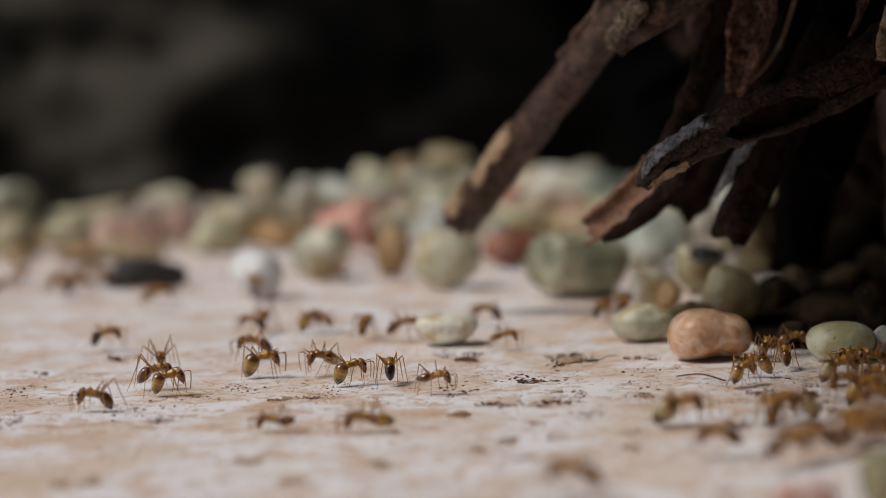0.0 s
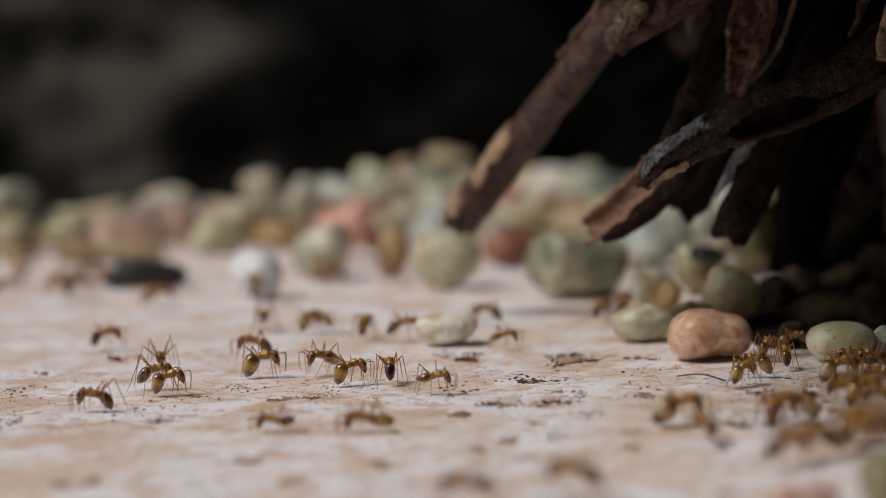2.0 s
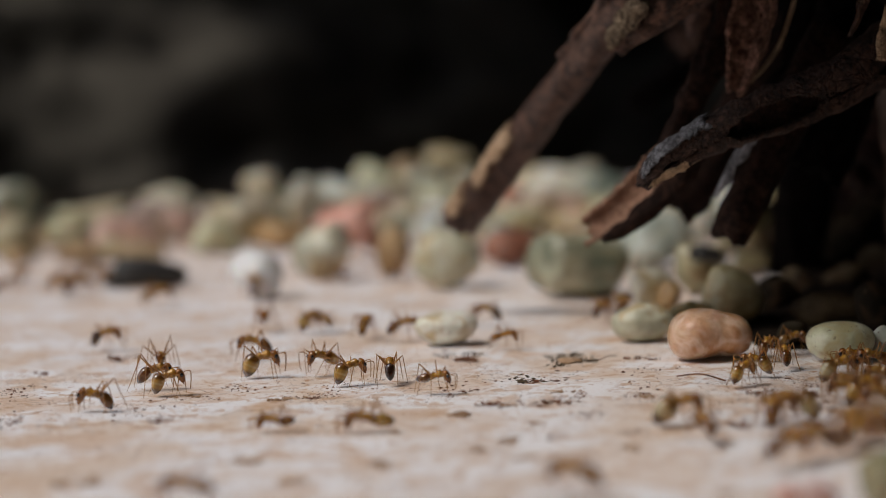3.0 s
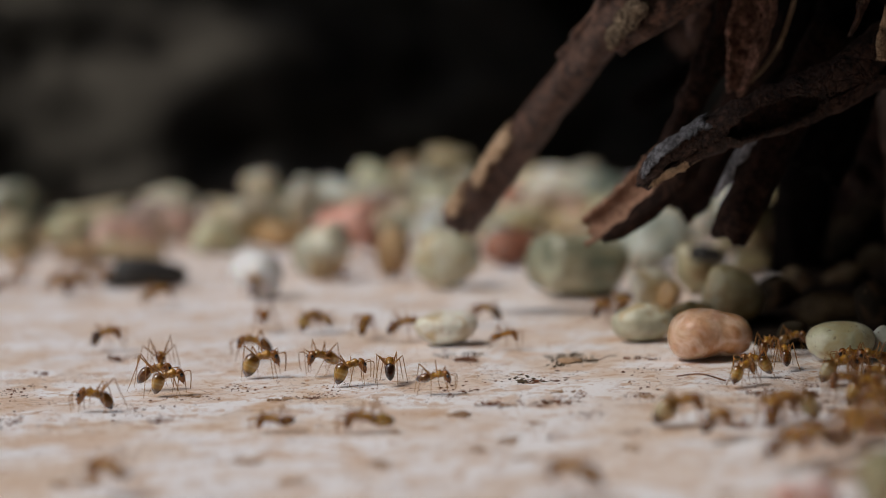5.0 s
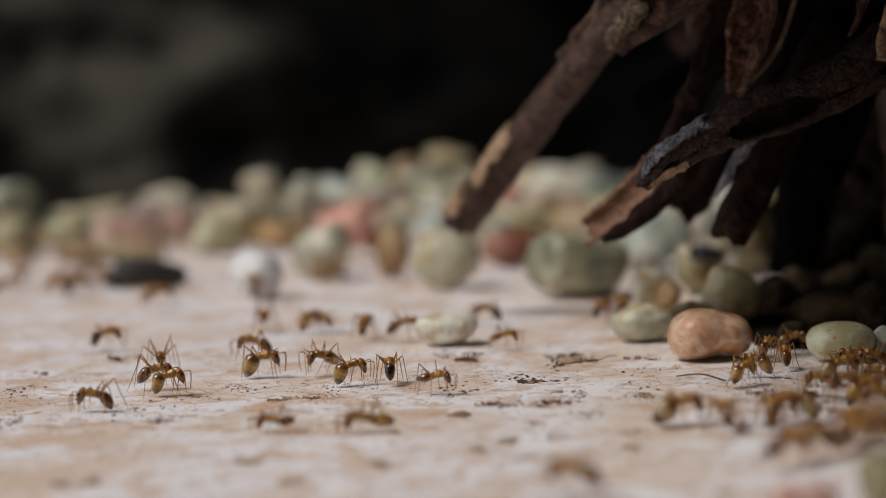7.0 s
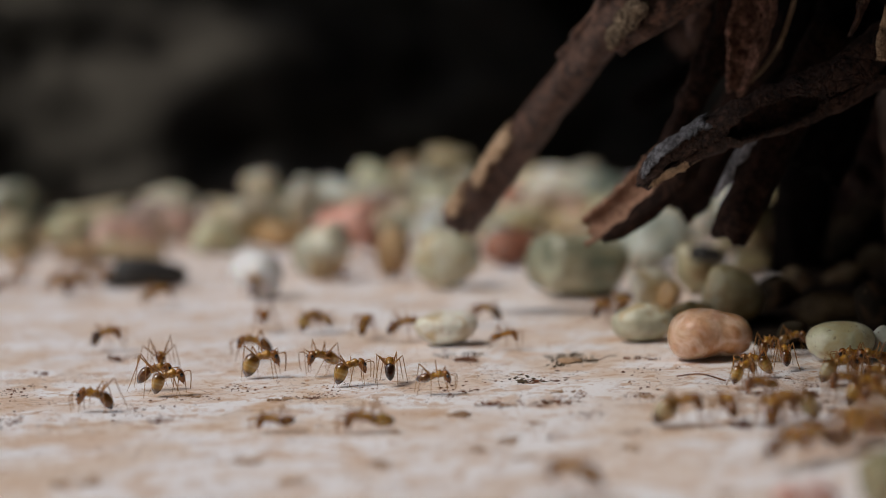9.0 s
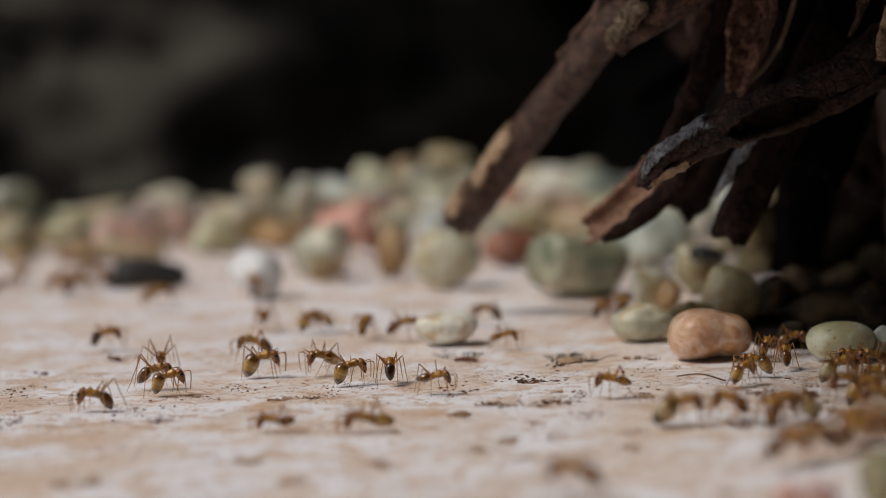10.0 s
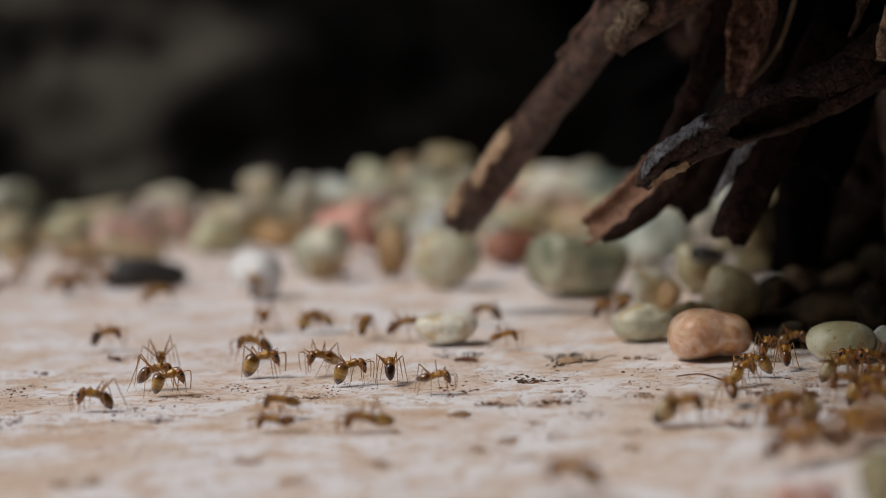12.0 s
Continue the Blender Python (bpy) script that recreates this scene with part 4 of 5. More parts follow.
def ant(gaster_kind, droop, full, spread, seed, head_turn=0, stance={}, crouch=0.0):
    """A long-legged ant facing +x, its feet on z = 0. droop: how far the abdomen hangs; full: how swollen it is;
    stance: for a leg and side, the x, y, z of its knee and the x, y of its foot; crouch: how much lower than tall its body is carried."""
    rnd = random.Random(seed)
    root = new("ant")
    part("thorax", blob([(0.78, 2.00, 0.10, 0.10), (0.64, 2.04, 0.32, 0.30), (0.38, 2.09, 0.42, 0.41), (0.1, 2.03, 0.33, 0.34), (-0.1, 1.95, 0.30, 0.31), (-0.34, 1.90, 0.34, 0.38), (-0.54, 1.77, 0.28, 0.31), (-0.68, 1.66, 0.09, 0.10)]), AMBER, root, at=(0, 0, -crouch))
    part("petiole", blob([(-0.56, 1.66, 0.06, 0.07), (-0.64, 1.7, 0.12, 0.15), (-0.72, 1.76, 0.14, 0.25), (-0.8, 1.69, 0.11, 0.14), (-0.88, 1.64, 0.06, 0.07)], 10), AMBER, root, at=(0, 0, -crouch))
    # abdomen, hung from the petiole
    L, R = 0.72 + 0.32 * full, 0.40 + 0.25 * full
    # the tip stays clear of the slab
    droop = min(droop, math.degrees(math.asin(min(1.0, (1.66 - crouch) / (1.62 * L)))))
    mat = {"honey": HONEY, "brown": BROWN, "dark": DARK, "amber": CLEAR, "pale": PALE}[gaster_kind]
    rows = [(L, 0, 0.07, 0.07), (L * 0.87, 0, R * 0.60, R * 0.60), (L * 0.58, 0, R * 0.93, R * 0.93), (L * 0.20, 0, R, R), (-L * 0.25, 0, R * 0.88, R * 0.88), (-L * 0.62, 0, R * 0.66, R * 0.66), (-L * 0.87, 0, R * 0.33, R * 0.33), (-L, 0, 0.03, 0.03)]
    label = {"honey": "swollen translucent honey-yellow banded abdomen", "brown": "glossy brown abdomen", "amber": "clear amber abdomen", "pale": "large glassy beige abdomen", "dark": "dark brown pointed abdomen"}[gaster_kind]
    g = part("gaster", blob(rows, 18), mat, root, label)
    g.matrix_basis = Matrix.Translation(Vector((-0.85, 0, 1.74 - crouch)) * MM) @ pose(0, 0, 0, 0, -droop, 0) @ Matrix.Translation(Vector((-0.62 * L, 0, 0)) * MM)
    # head with its eyes, jaws and feelers
    head = part("head", blob([(0.76, 0, 0.11, 0.09), (0.64, 0, 0.24, 0.20), (0.32, 0, 0.37, 0.32), (-0.08, 0, 0.43, 0.38), (-0.44, 0, 0.34, 0.32), (-0.62, 0, 0.11, 0.11)], 14), HEAD, root, "brown oval head")
    head.matrix_basis = pose(1.08 * MM, 0, (1.84 - crouch) * MM, 0, 66, head_turn)
    into = (Matrix.Scale(1 / MM, 4) @ head.matrix_basis @ Matrix.Scale(MM, 4)).inverted()
    for side in (1, -1):
        part("eye", ball(0.20, 0.08, 0.18), EYE, head, "small black eye", at=(0.00, side * 0.39, 0.15))
        part("mandible", tube([(0.62, side * 0.19, -0.04, 0.07), (0.80, side * 0.18, -0.05, 0.055), (0.90, side * 0.04, -0.05, 0.02)], 6), HEAD, head)
        up, out = rnd.uniform(-0.15, 0.3), rnd.uniform(-0.1, 0.15)
        line = [(1.22, 0.13, 1.96, 0.046), (1.55, 0.34 + out, 2.02 + up, 0.042), (1.92, 0.52 + out, 2.04 + up, 0.044), (2.05, 0.55 + out, 1.86 + up, 0.042), (2.04, 0.50 + out, 1.25 + 0.5 * up, 0.040), (1.96, 0.40 + out, 0.55, 0.030)]
        part("antenna", tube([(*(into @ Vector((x, y * side, max(z - crouch, 0.1)))), r) for x, y, z, r in line], 6), LEG, head)
    for name in ("front", "mid", "hind"):
        for side in (1, -1):
            hip, knee, ankle, foot = [Vector((p[0], p[1] * side, p[2])) for p in LEGS[name]]
            swing, reach = rnd.uniform(-0.45, 0.45), spread * rnd.uniform(0.85, 1.12)
            knee = hip + (knee - hip) * reach + Vector((swing * 0.5, 0, rnd.uniform(-0.2, 0.15)))
            ankle = hip + (ankle - hip) * reach + Vector((swing * 0.9, 0, 0))
            foot = hip + (foot - hip) * reach + Vector((swing * 1.1, 0, 0))
            ankle.z, foot.z = 0.75, 0.03
            hip.z, knee.z = hip.z - crouch, knee.z - 0.6 * crouch
            if (name, side) in stance:
                kx, ky, kz, fx, fy = stance[name, side]
                knee, foot = Vector((kx, ky, kz)), Vector((fx, fy, 0.03))
                ankle = knee.lerp(foot, 0.7) + Vector((0, 0, -0.06))
            part("leg", leg_mesh(hip, knee, ankle, foot), LEG, root, at=hip)
    return root


ANTS = {
    "honey": ("amber ant with swollen honey-yellow abdomen", ant("honey", 58, 0.95, 1.0, 1)),
    "honey_low": ("amber ant with low-hanging striped yellow abdomen", ant("honey", 64, 0.8, 0.95, 2)),
    "brown": ("amber-brown ant with glossy brown abdomen", ant("brown", 44, 0.4, 1.05, 3)),
    "brown_low": ("amber-brown ant with brown abdomen tucked down", ant("brown", 64, 0.5, 1.0, 4, 12)),
    "dark": ("amber ant with dark pointed abdomen", ant("dark", 66, 0.3, 1.0, 5)),
    "amber": ("pale amber ant with clear amber abdomen", ant("amber", 40, 0.45, 1.0, 7, 8)),
    "amber_low": ("pale amber ant with abdomen hanging low", ant("amber", 63, 0.6, 0.98, 8, -8)),
    "pale": ("amber ant with large glassy beige abdomen", ant("pale", 58, 1.0, 1.0, 9, 5)),
    "glass": ("pale amber ant with huge glassy see-through abdomen", ant("pale", 50, 1.6, 1.05, 19, 5)),
    "level": ("pale amber ant with level olive-amber abdomen", ant("honey", 8, 0.45, 1.1, 12, 6, crouch=0.8)),
    "short": ("reddish amber ant with dark raised abdomen", ant("brown", -6, 0.25, 1.0, 14, 10, crouch=0.8)),
    "slim": ("slender reddish amber ant", ant("amber", 18, 0.15, 1.05, 6, -10)),
    "leaning": ("amber-brown ant with drooping brown abdomen", ant("brown", 60, 0.42, 1.0, 31, -8, {("front", 1): (0.72, 0.59, 2.25, 1.22, 0.98), ("mid", 1): (-1.08, 0.79, 2.81, -1.24, 1.52), ("hind", 1): (-1.98, 0.66, 2.96, -3.38, 1.20), ("front", -1): (1.12, -0.65, 2.03, 1.17, -1.19), ("mid", -1): (0.49, -0.89, 2.08, 0.85, -1.63), ("hind", -1): (-1.00, -0.82, 2.44, -1.49, -1.45)}, 0.4)),
    "arched": ("amber ant with plump chestnut abdomen", ant("brown", 50, 0.55, 1.0, 32, 6, {("hind", -1): (-1.25, -0.78, 3.39, -2.65, -1.38), ("hind", 1): (-1.68, 0.81, 3.11, -2.29, 1.44)})),
    "banded": ("amber ant with low banded yellow abdomen", ant("honey", 74, 0.85, 1.0, 33, -4, {("hind", -1): (-1.93, -0.77, 3.24, -2.33, -1.34), ("mid", -1): (0.40, -0.95, 2.02, 1.05, -1.62), ("front", -1): (0.96, -0.62, 1.94, 0.65, -0.98), ("front", 1): (1.48, 0.61, 1.75, 1.59, 1.09), ("mid", 1): (0.57, 0.91, 1.87, 0.30, 1.68)})),
    "facing": ("slender amber ant with splayed raised knees", ant("brown", 40, 0.3, 1.0, 34, 10, {("front", 1): (0.66, 1.15, 4.11, 1.25, 1.65), ("front", -1): (0.79, -1.02, 3.93, 1.41, -1.48), ("mid", 1): (0.01, 1.53, 3.05, 0.06, 2.14), ("mid", -1): (0.16, -1.77, 3.10, 0.25, -2.63)})),
    "swollen": ("amber ant with hugely swollen honey-coloured abdomen", ant("honey", 74, 1.25, 1.0, 35, 0, {("hind", -1): (-1.56, -0.79, 3.02, -1.91, -1.35), ("hind", 1): (-0.96, 0.82, 2.80, -1.43, 1.44), ("mid", 1): (-0.34, 0.97, 3.25, -0.59, 1.68), ("front", 1): (1.30, 0.66, 2.53, 1.45, 1.11), ("front", -1): (0.93, -0.65, 1.91, 1.29, -1.06), ("mid", -1): (0.73, -0.95, 1.76, 0.98, -1.61)})),
    "lowered": ("amber ant with lowered head and honey abdomen", ant("honey", 30, 0.8, 1.0, 36, -6, {("front", 1): (0.23, 0.90, 1.63, 1.64, 1.07), ("mid", 1): (-0.55, 1.20, 1.57, 0.83, 1.53), ("hind", 1): (-1.45, 0.88, 3.04, -1.43, 1.21), ("front", -1): (1.35, -0.73, 2.58, 1.01, -0.94), ("mid", -1): (0.11, -0.97, 3.38, 0.04, -1.62), ("hind", -1): (-1.21, -0.77, 2.95, -1.79, -1.47)})),
    "glassy": ("amber ant with low glassy banded abdomen", ant("honey", 72, 1.0, 1.0, 37, 5, {("hind", -1): (-1.41, -0.75, 2.83, -2.11, -1.33), ("front", -1): (0.88, -0.61, 2.33, 0.98, -0.99), ("mid", -1): (0.01, -0.91, 1.81, -0.67, -1.49), ("front", 1): (1.07, 0.65, 2.38, 1.36, 1.14), ("hind", 1): (-0.78, 0.81, 2.82, -0.55, 1.37)})),
    "turned_away": ("amber ant with dark glossy banded abdomen", ant("dark", 68, 0.36, 1.0, 38, 0, {("hind", 1): (-0.96, 1.18, 2.96, -1.74, 1.22), ("mid", 1): (0.25, 0.92, 2.64, 0.53, 1.45), ("front", 1): (1.09, 0.58, 2.31, 1.99, 1.03), ("hind", -1): (-0.91, -0.66, 3.10, -1.72, -0.68), ("mid", -1): (0.22, -1.21, 2.62, 0.42, -1.62), ("front", -1): (1.05, -0.89, 2.26, 1.89, -1.19)})),
    "small": ("small reddish amber ant with round dark abdomen", ant("brown", 12, 0.3, 1.0, 39, 4, {("hind", 1): (-1.89, 0.75, 3.02, -2.57, 1.36), ("hind", -1): (-1.22, -0.81, 2.77, -1.80, -1.35), ("mid", -1): (-0.34, -1.00, 1.89, -0.33, -1.66), ("mid", 1): (-0.23, 0.99, 3.36, 0.05, 1.73), ("front", 1): (0.85, 0.66, 2.77, 1.00, 1.09), ("front", -1): (0.77, -0.62, 2.27, 1.51, -1.00)})),
}
used = set()


def put_ant(x, y, heading, kind, z=0.0, size=1.08, tilt=0.0, roll=0.0, where="on the cream slab"):
    """An ant with its feet round x, y; heading 0 faces +x, 90 faces away along +y."""
    label, first = ANTS[kind]
    m = pose(x * MM, y * MM, z * MM, roll, tilt, heading)
    if kind not in used:
        used.add(kind)
        ob = first
        ob.matrix_basis = m
    else:
        ob = copy_thing(first, m)
    ob.scale = (size, size, size)
    return tagged(ob, label + " " + where, "ant", "ants on the slab")


put_ant(-31.05, 181.41, 176, "leaning", size=1.02)
put_ant(-27.21, 193.93, 2, "arched", size=1.02)
put_ant(-25.54, 189.61, 8, "banded", size=1.0)
put_ant(-28.21, 204.22, 275, "facing", size=0.95)
put_ant(-17.71, 199.60, 2, "swollen", size=1.08)
put_ant(-12.18, 199.92, 222, "lowered", size=1.02)
put_ant(-8.92, 192.46, 18, "glassy", size=1.0)
put_ant(-5.29, 192.35, 91, "turned_away", size=1.0)
put_ant(-0.98, 185.05, 350, "small", size=0.88)
put_ant(-19.85, 212.67, 180, "brown")
put_ant(6.20, 214.52, 350, "slim", size=0.85)
put_ant(-15.32, 234.47, 60, "honey_low")
put_ant(-13.84, 235.14, 125, "amber", size=0.95)
put_ant(-8.90, 228.02, 80, "amber_low")
put_ant(-4.43, 225.07, 12, "brown")
put_ant(4.79, 236.01, 165, "dark")
put_ant(17.75, 235.35, 60, "brown")
put_ant(-36.81, 224.80, 10, "dark")
put_ant(-36.71, 267.15, 0, "amber", size=1.25)
put_ant(-50.33, 285.88, 20, "amber_low", size=1.25)
put_ant(-52.79, 284.4, 150, "brown", size=1.25)
put_ant(-24.88, 273.94, 90, "brown_low", z=0.9, size=1.2, tilt=-32, where='climbing the white pebble')
put_ant(-20.67, 237.25, 270, "slim")
put_ant(-14.55, 295.57, 100, "dark")
put_ant(-7.09, 292.95, 80, "dark")
put_ant(-14.28, 167.36, 175, "short", size=0.9)
put_ant(-6.74, 165.51, 178, "level", size=1.1)
put_ant(8.05, 136.45, 160, "amber")
put_ant(18.55, 163.43, 358, "glass")
put_ant(26.25, 162.33, 40, "amber_low", where='beside the salmon pebble')
put_ant(27.34, 163.28, 160, "pale", where='beside the salmon pebble')
put_ant(23.85, 144.42, 22, "brown", size=1.1)
put_ant(25.95, 146.86, 200, "brown", where='beside the salmon pebble')
put_ant(30.87, 153.21, 160, "brown", where='beside the salmon pebble')
put_ant(29.33, 148.64, 20, "brown_low", where='beside the salmon pebble')
put_ant(26.44, 184.01, 40, "honey_low", size=0.9, where='beside the salmon pebble')
put_ant(28.05, 188.88, 170, "honey", size=0.9, where='beside the salmon pebble')
put_ant(31.63, 193.44, 88, "brown_low", size=0.92, where='beside the salmon pebble')
put_ant(30.98, 199.89, 60, "brown_low", size=0.92, where='beside the salmon pebble')
put_ant(34.27, 204.14, 10, "amber", size=0.92, where='beside the salmon pebble')
put_ant(34.73, 182.35, 12, "pale")
put_ant(37.25, 189.66, 175, "brown", size=0.95)
put_ant(38.39, 186.43, 190, "amber")
put_ant(36.89, 175.79, 150, "amber")
put_ant(29.51, 151.65, 70, "brown_low", where='beside the salmon pebble')
put_ant(31.76, 153.02, 120, "brown", where='beside the salmon pebble')
put_ant(25.02, 159.69, 80, "brown_low", where='beside the salmon pebble')
put_ant(-61.54, 291.09, 30, "brown_low")
put_ant(34.26, 169.51, 30, "honey", where='beside the salmon pebble')
put_ant(34.38, 164.81, 200, "brown", where='beside the salmon pebble')
put_ant(33.67, 174.58, 190, "amber", size=0.95, where='beside the salmon pebble')
put_ant(20.36, 238.01, 70, "brown")
put_ant(-61.95, 305.16, 100, "amber", size=1.2)
put_ant(-52.04, 305.16, 30, "amber", size=1.2, where="by the pebbles")
put_ant(-53.85, 296.68, 160, "brown", size=1.2, where="by the pebbles")
put_ant(-48.71, 298.38, 100, "brown_low", size=1.2, where="by the pebbles")

# the ants that walk about
roaming_ant = put_ant(19.51, 149.62, 192, "brown", size=1.0, where="walking over the slab")
passing_ant = put_ant(35.53, 170.98, 182, "slim", size=0.9, where="walking over the slab")
late_ant = put_ant(35.37, 150.94, 170, "brown_low", size=1.0, where="walking over the slab")
near_ant = put_ant(34.55, 134.99, 178, "slim", size=1.05, where="walking over the slab")
edge_ant = put_ant(31.45, 119.15, 170, "slim", size=1.0, where="walking over the slab")
far_ant = put_ant(-21.78, 233.65, 184, "dark", size=1.0, where="walking over the slab")


# ---- crumbs and dirt ----
def crumbs(x, y, w, d, count, size, seed, label="scattered dark brown crumbs of dirt", material=None):
    """A loose scatter of crumbs in a patch w by d."""
    rnd = random.Random(seed)
    bm = bmesh.new()
    lumps = []
    for _ in range(count):
        if not lumps or rnd.random() < 0.06:
            lumps.append((rnd.uniform(-0.5, 0.5) * w, rnd.uniform(-0.5, 0.5) * d))
        home = rnd.choice(lumps)
        px, py = home[0] + rnd.gauss(0, 0.09 * w + 0.15), home[1] + rnd.gauss(0, 0.09 * d + 0.15)
        s = size * (0.16 + 1.35 * rnd.random() ** 4)
        made = bmesh.ops.create_icosphere(bm, subdivisions=1, radius=1)
        turn = Euler((rnd.uniform(0, 6), rnd.uniform(0, 6), rnd.uniform(0, 6))).to_matrix()
        longer, spin = rnd.uniform(0.7, 2.0), Matrix.Rotation(rnd.uniform(0, 6), 3, "Z")
        for v in made["verts"]:
            q = turn @ (v.co * rnd.uniform(0.6, 1.25))
            v.co = spin @ Vector((q.x * s * longer, q.y * s, q.z * s * 0.4 + s * 0.15 - 0.08)) + Vector((px, py, 0))
    ob = link("dirt_crumbs", bm, material or CRUMB, at=(x, y, 0), smooth=False)
    return tagged(ob, label, "dirt", kind="stuff")


def flake(x, y, w, d, seed, material=None, label="thin brown crust of dirt stuck to the slab", h=0.12):
    """A thin flat crust with an uneven outline."""
    bm = bmesh.new()
    n = 40
    rings = []
    for r, z in ((1.0, -0.15), (0.96, 0.4 * h), (0.7, h), (0.35, h * 0.9)):
        ring = []
        for k in range(n):
            a = 2 * math.pi * k / n
            e = 1 + 0.45 * noise.noise((math.cos(a) * 1.4 + seed, math.sin(a) * 1.4, 2)) + 0.30 * noise.noise((math.cos(a) * 4, math.sin(a) * 4, seed))
            ring.append(Vector((math.cos(a) * w / 2 * r * e, math.sin(a) * d / 2 * r * e, z - 0.07 + 0.05 * noise.noise((a * 3, r * 5, seed)))))
        rings.append(ring)
    add_rings(bm, rings)
    ob = link("dirt_flake", bm, material or FLAKE, at=(x, y, 0))
    return tagged(ob, label, "dirt")


def loose_twig(points):
    """A hair-thin dry stalk lying on the slab."""
    tagged(link("dry_stalk", tube(points, 6, 5), CRUMB), "hair-thin dark dry stalk lying on the slab", "stalk")


loose_twig([(21.16, 190.51, 0.1, 0.07), (23.13, 188.59, 0.5, 0.07), (25.11, 186.66, 0.1, 0.09)])
loose_twig([(14.94, 203.08, 0.1, 0.04), (15.89, 204.54, 0.3, 0.04), (16.85, 206.01, 0.1, 0.05)])
loose_twig([(25.22, 181.74, 0.1, 0.05), (26.06, 179.88, 0.2, 0.05), (26.89, 178.02, 0.1, 0.07)])
crumbs(12.42, 205.41, 4.4, 7.5, 380, 0.15, 85, material=GRIME)
crumbs(0.86, 211.85, 4.31, 8.05, 150, 0.22, 86)
crumbs(-40.99, 195.32, 4.77, 12.95, 190, 0.14, 87)
crumbs(-38.11, 178.7, 2.91, 12.79, 120, 0.16, 88)
crumbs(-33.62, 217.94, 3.25, 6.62, 150, 0.22, 89)
crumbs(-10.0, 190.45, 6.2, 10.14, 260, 0.085, 90)
crumbs(8.83, 191.93, 2.08, 2.94, 60, 0.18, 91)
crumbs(-19.19, 194.01, 4.21, 6.76, 70, 0.12, 92)
crumbs(6.69, 178.58, 5.81, 4.46, 120, 0.18, 93)
crumbs(0.39, 186.68, 3.04, 6.27, 70, 0.16, 94)
crumbs(26.77, 182.07, 5.92, 8.62, 160, 0.14, 95)
crumbs(31.57, 176.97, 2.4, 3.76, 90, 0.24, 96)
crumbs(-41.05, 208.5, 1.7, 2.6, 60, 0.16, 97)
crumbs(19.52, 204.47, 2.22, 2.5, 50, 0.2, 98)
crumbs(4.79, 197.48, 10.71, 15.58, 60, 0.12, 99)
crumbs(15.74, 192.93, 12.55, 14.88, 80, 0.12, 100)
crumbs(-23.29, 192.76, 15.68, 18.58, 70, 0.11, 101)
crumbs(14.21, 180.85, 7.84, 9.81, 60, 0.14, 102)
crumbs(-32.43, 184.47, 10.0, 13.61, 60, 0.12, 103)
crumbs(-4.75, 188.55, 20.45, 21.36, 120, 0.1, 104)
crumbs(25.8, 189.41, 1.54, 2.15, 40, 0.18, 105)
crumbs(29.21, 175.88, 14.31, 21.73, 420, 0.13, 106)
crumbs(30.72, 163.6, 7.1, 16.13, 260, 0.18, 107)
crumbs(24.88, 160.7, 5.23, 7.77, 80, 0.2, 108)
flake(1.01, 173.26, 1.88, 3.0, 109)
flake(12.06, 205.07, 2.22, 3.77, 110, STAIN)
crumbs(-15.09, 154.6, 1.17, 1.92, 90, 0.24, 111, material=STAIN)
crumbs(-10.68, 145.56, 1.74, 1.92, 90, 0.24, 112, material=STAIN)
crumbs(-4.83, 151.09, 1.31, 2.52, 90, 0.24, 113, material=STAIN)
crumbs(-25.77, 148.63, 1.13, 2.0, 90, 0.24, 114, material=STAIN)
crumbs(-28.1, 147.75, 0.8, 1.75, 90, 0.24, 115, material=STAIN)
crumbs(1.98, 156.21, 0.8, 1.22, 90, 0.24, 116, material=STAIN)
crumbs(4.59, 159.99, 0.74, 1.8, 90, 0.24, 117, material=STAIN)
crumbs(13.64, 154.48, 0.8, 1.2, 90, 0.24, 118, material=STAIN)
crumbs(-23.93, 189.36, 2.05, 1.43, 60, 0.16, 119, material=STAIN)
crumbs(-15.37, 185.74, 3.22, 1.72, 60, 0.16, 120, material=STAIN)
crumbs(7.6, 167.51, 1.45, 1.4, 60, 0.16, 121, material=STAIN)
crumbs(18.42, 136.52, 1.78, 1.69, 90, 0.24, 122, material=STAIN)
crumbs(11.01, 184.97, 2.41, 1.37, 60, 0.16, 123, material=STAIN)
crumbs(16.63, 180.31, 1.56, 1.3, 60, 0.16, 124, material=STAIN)
crumbs(4.22, 177.84, 2.7, 1.26, 60, 0.16, 125, material=STAIN)
crumbs(6.0, 152.33, 1.32, 1.16, 90, 0.24, 126, material=STAIN)
crumbs(-0.02, 210.74, 2.47, 5.40, 88, 0.15, 170, material=GRIME)
crumbs(2.42, 211.90, 2.76, 4.80, 100, 0.15, 171, material=GRIME)
crumbs(7.54, 192.61, 3.26, 4.20, 129, 0.15, 172, material=GRIME)
crumbs(19.43, 205.35, 2.00, 3.00, 57, 0.1, 173, material=GRIME)
crumbs(3.73, 177.63, 3.47, 4.00, 115, 0.1, 174, material=CRUMB)
crumbs(7.90, 178.32, 4.64, 4.50, 153, 0.1, 175, material=CRUMB)
crumbs(10.79, 179.96, 2.11, 3.00, 67, 0.1, 176, material=CRUMB)
crumbs(16.14, 181.42, 3.19, 3.50, 103, 0.1, 177, material=CRUMB)
crumbs(-2.96, 205.87, 1.07, 2.00, 28, 0.1, 178, material=CRUMB)
crumbs(-26.81, 176.97, 5.18, 4.00, 172, 0.1, 179, material=CRUMB)
crumbs(-23.74, 175.73, 3.43, 3.50, 115, 0.1, 180, material=CRUMB)
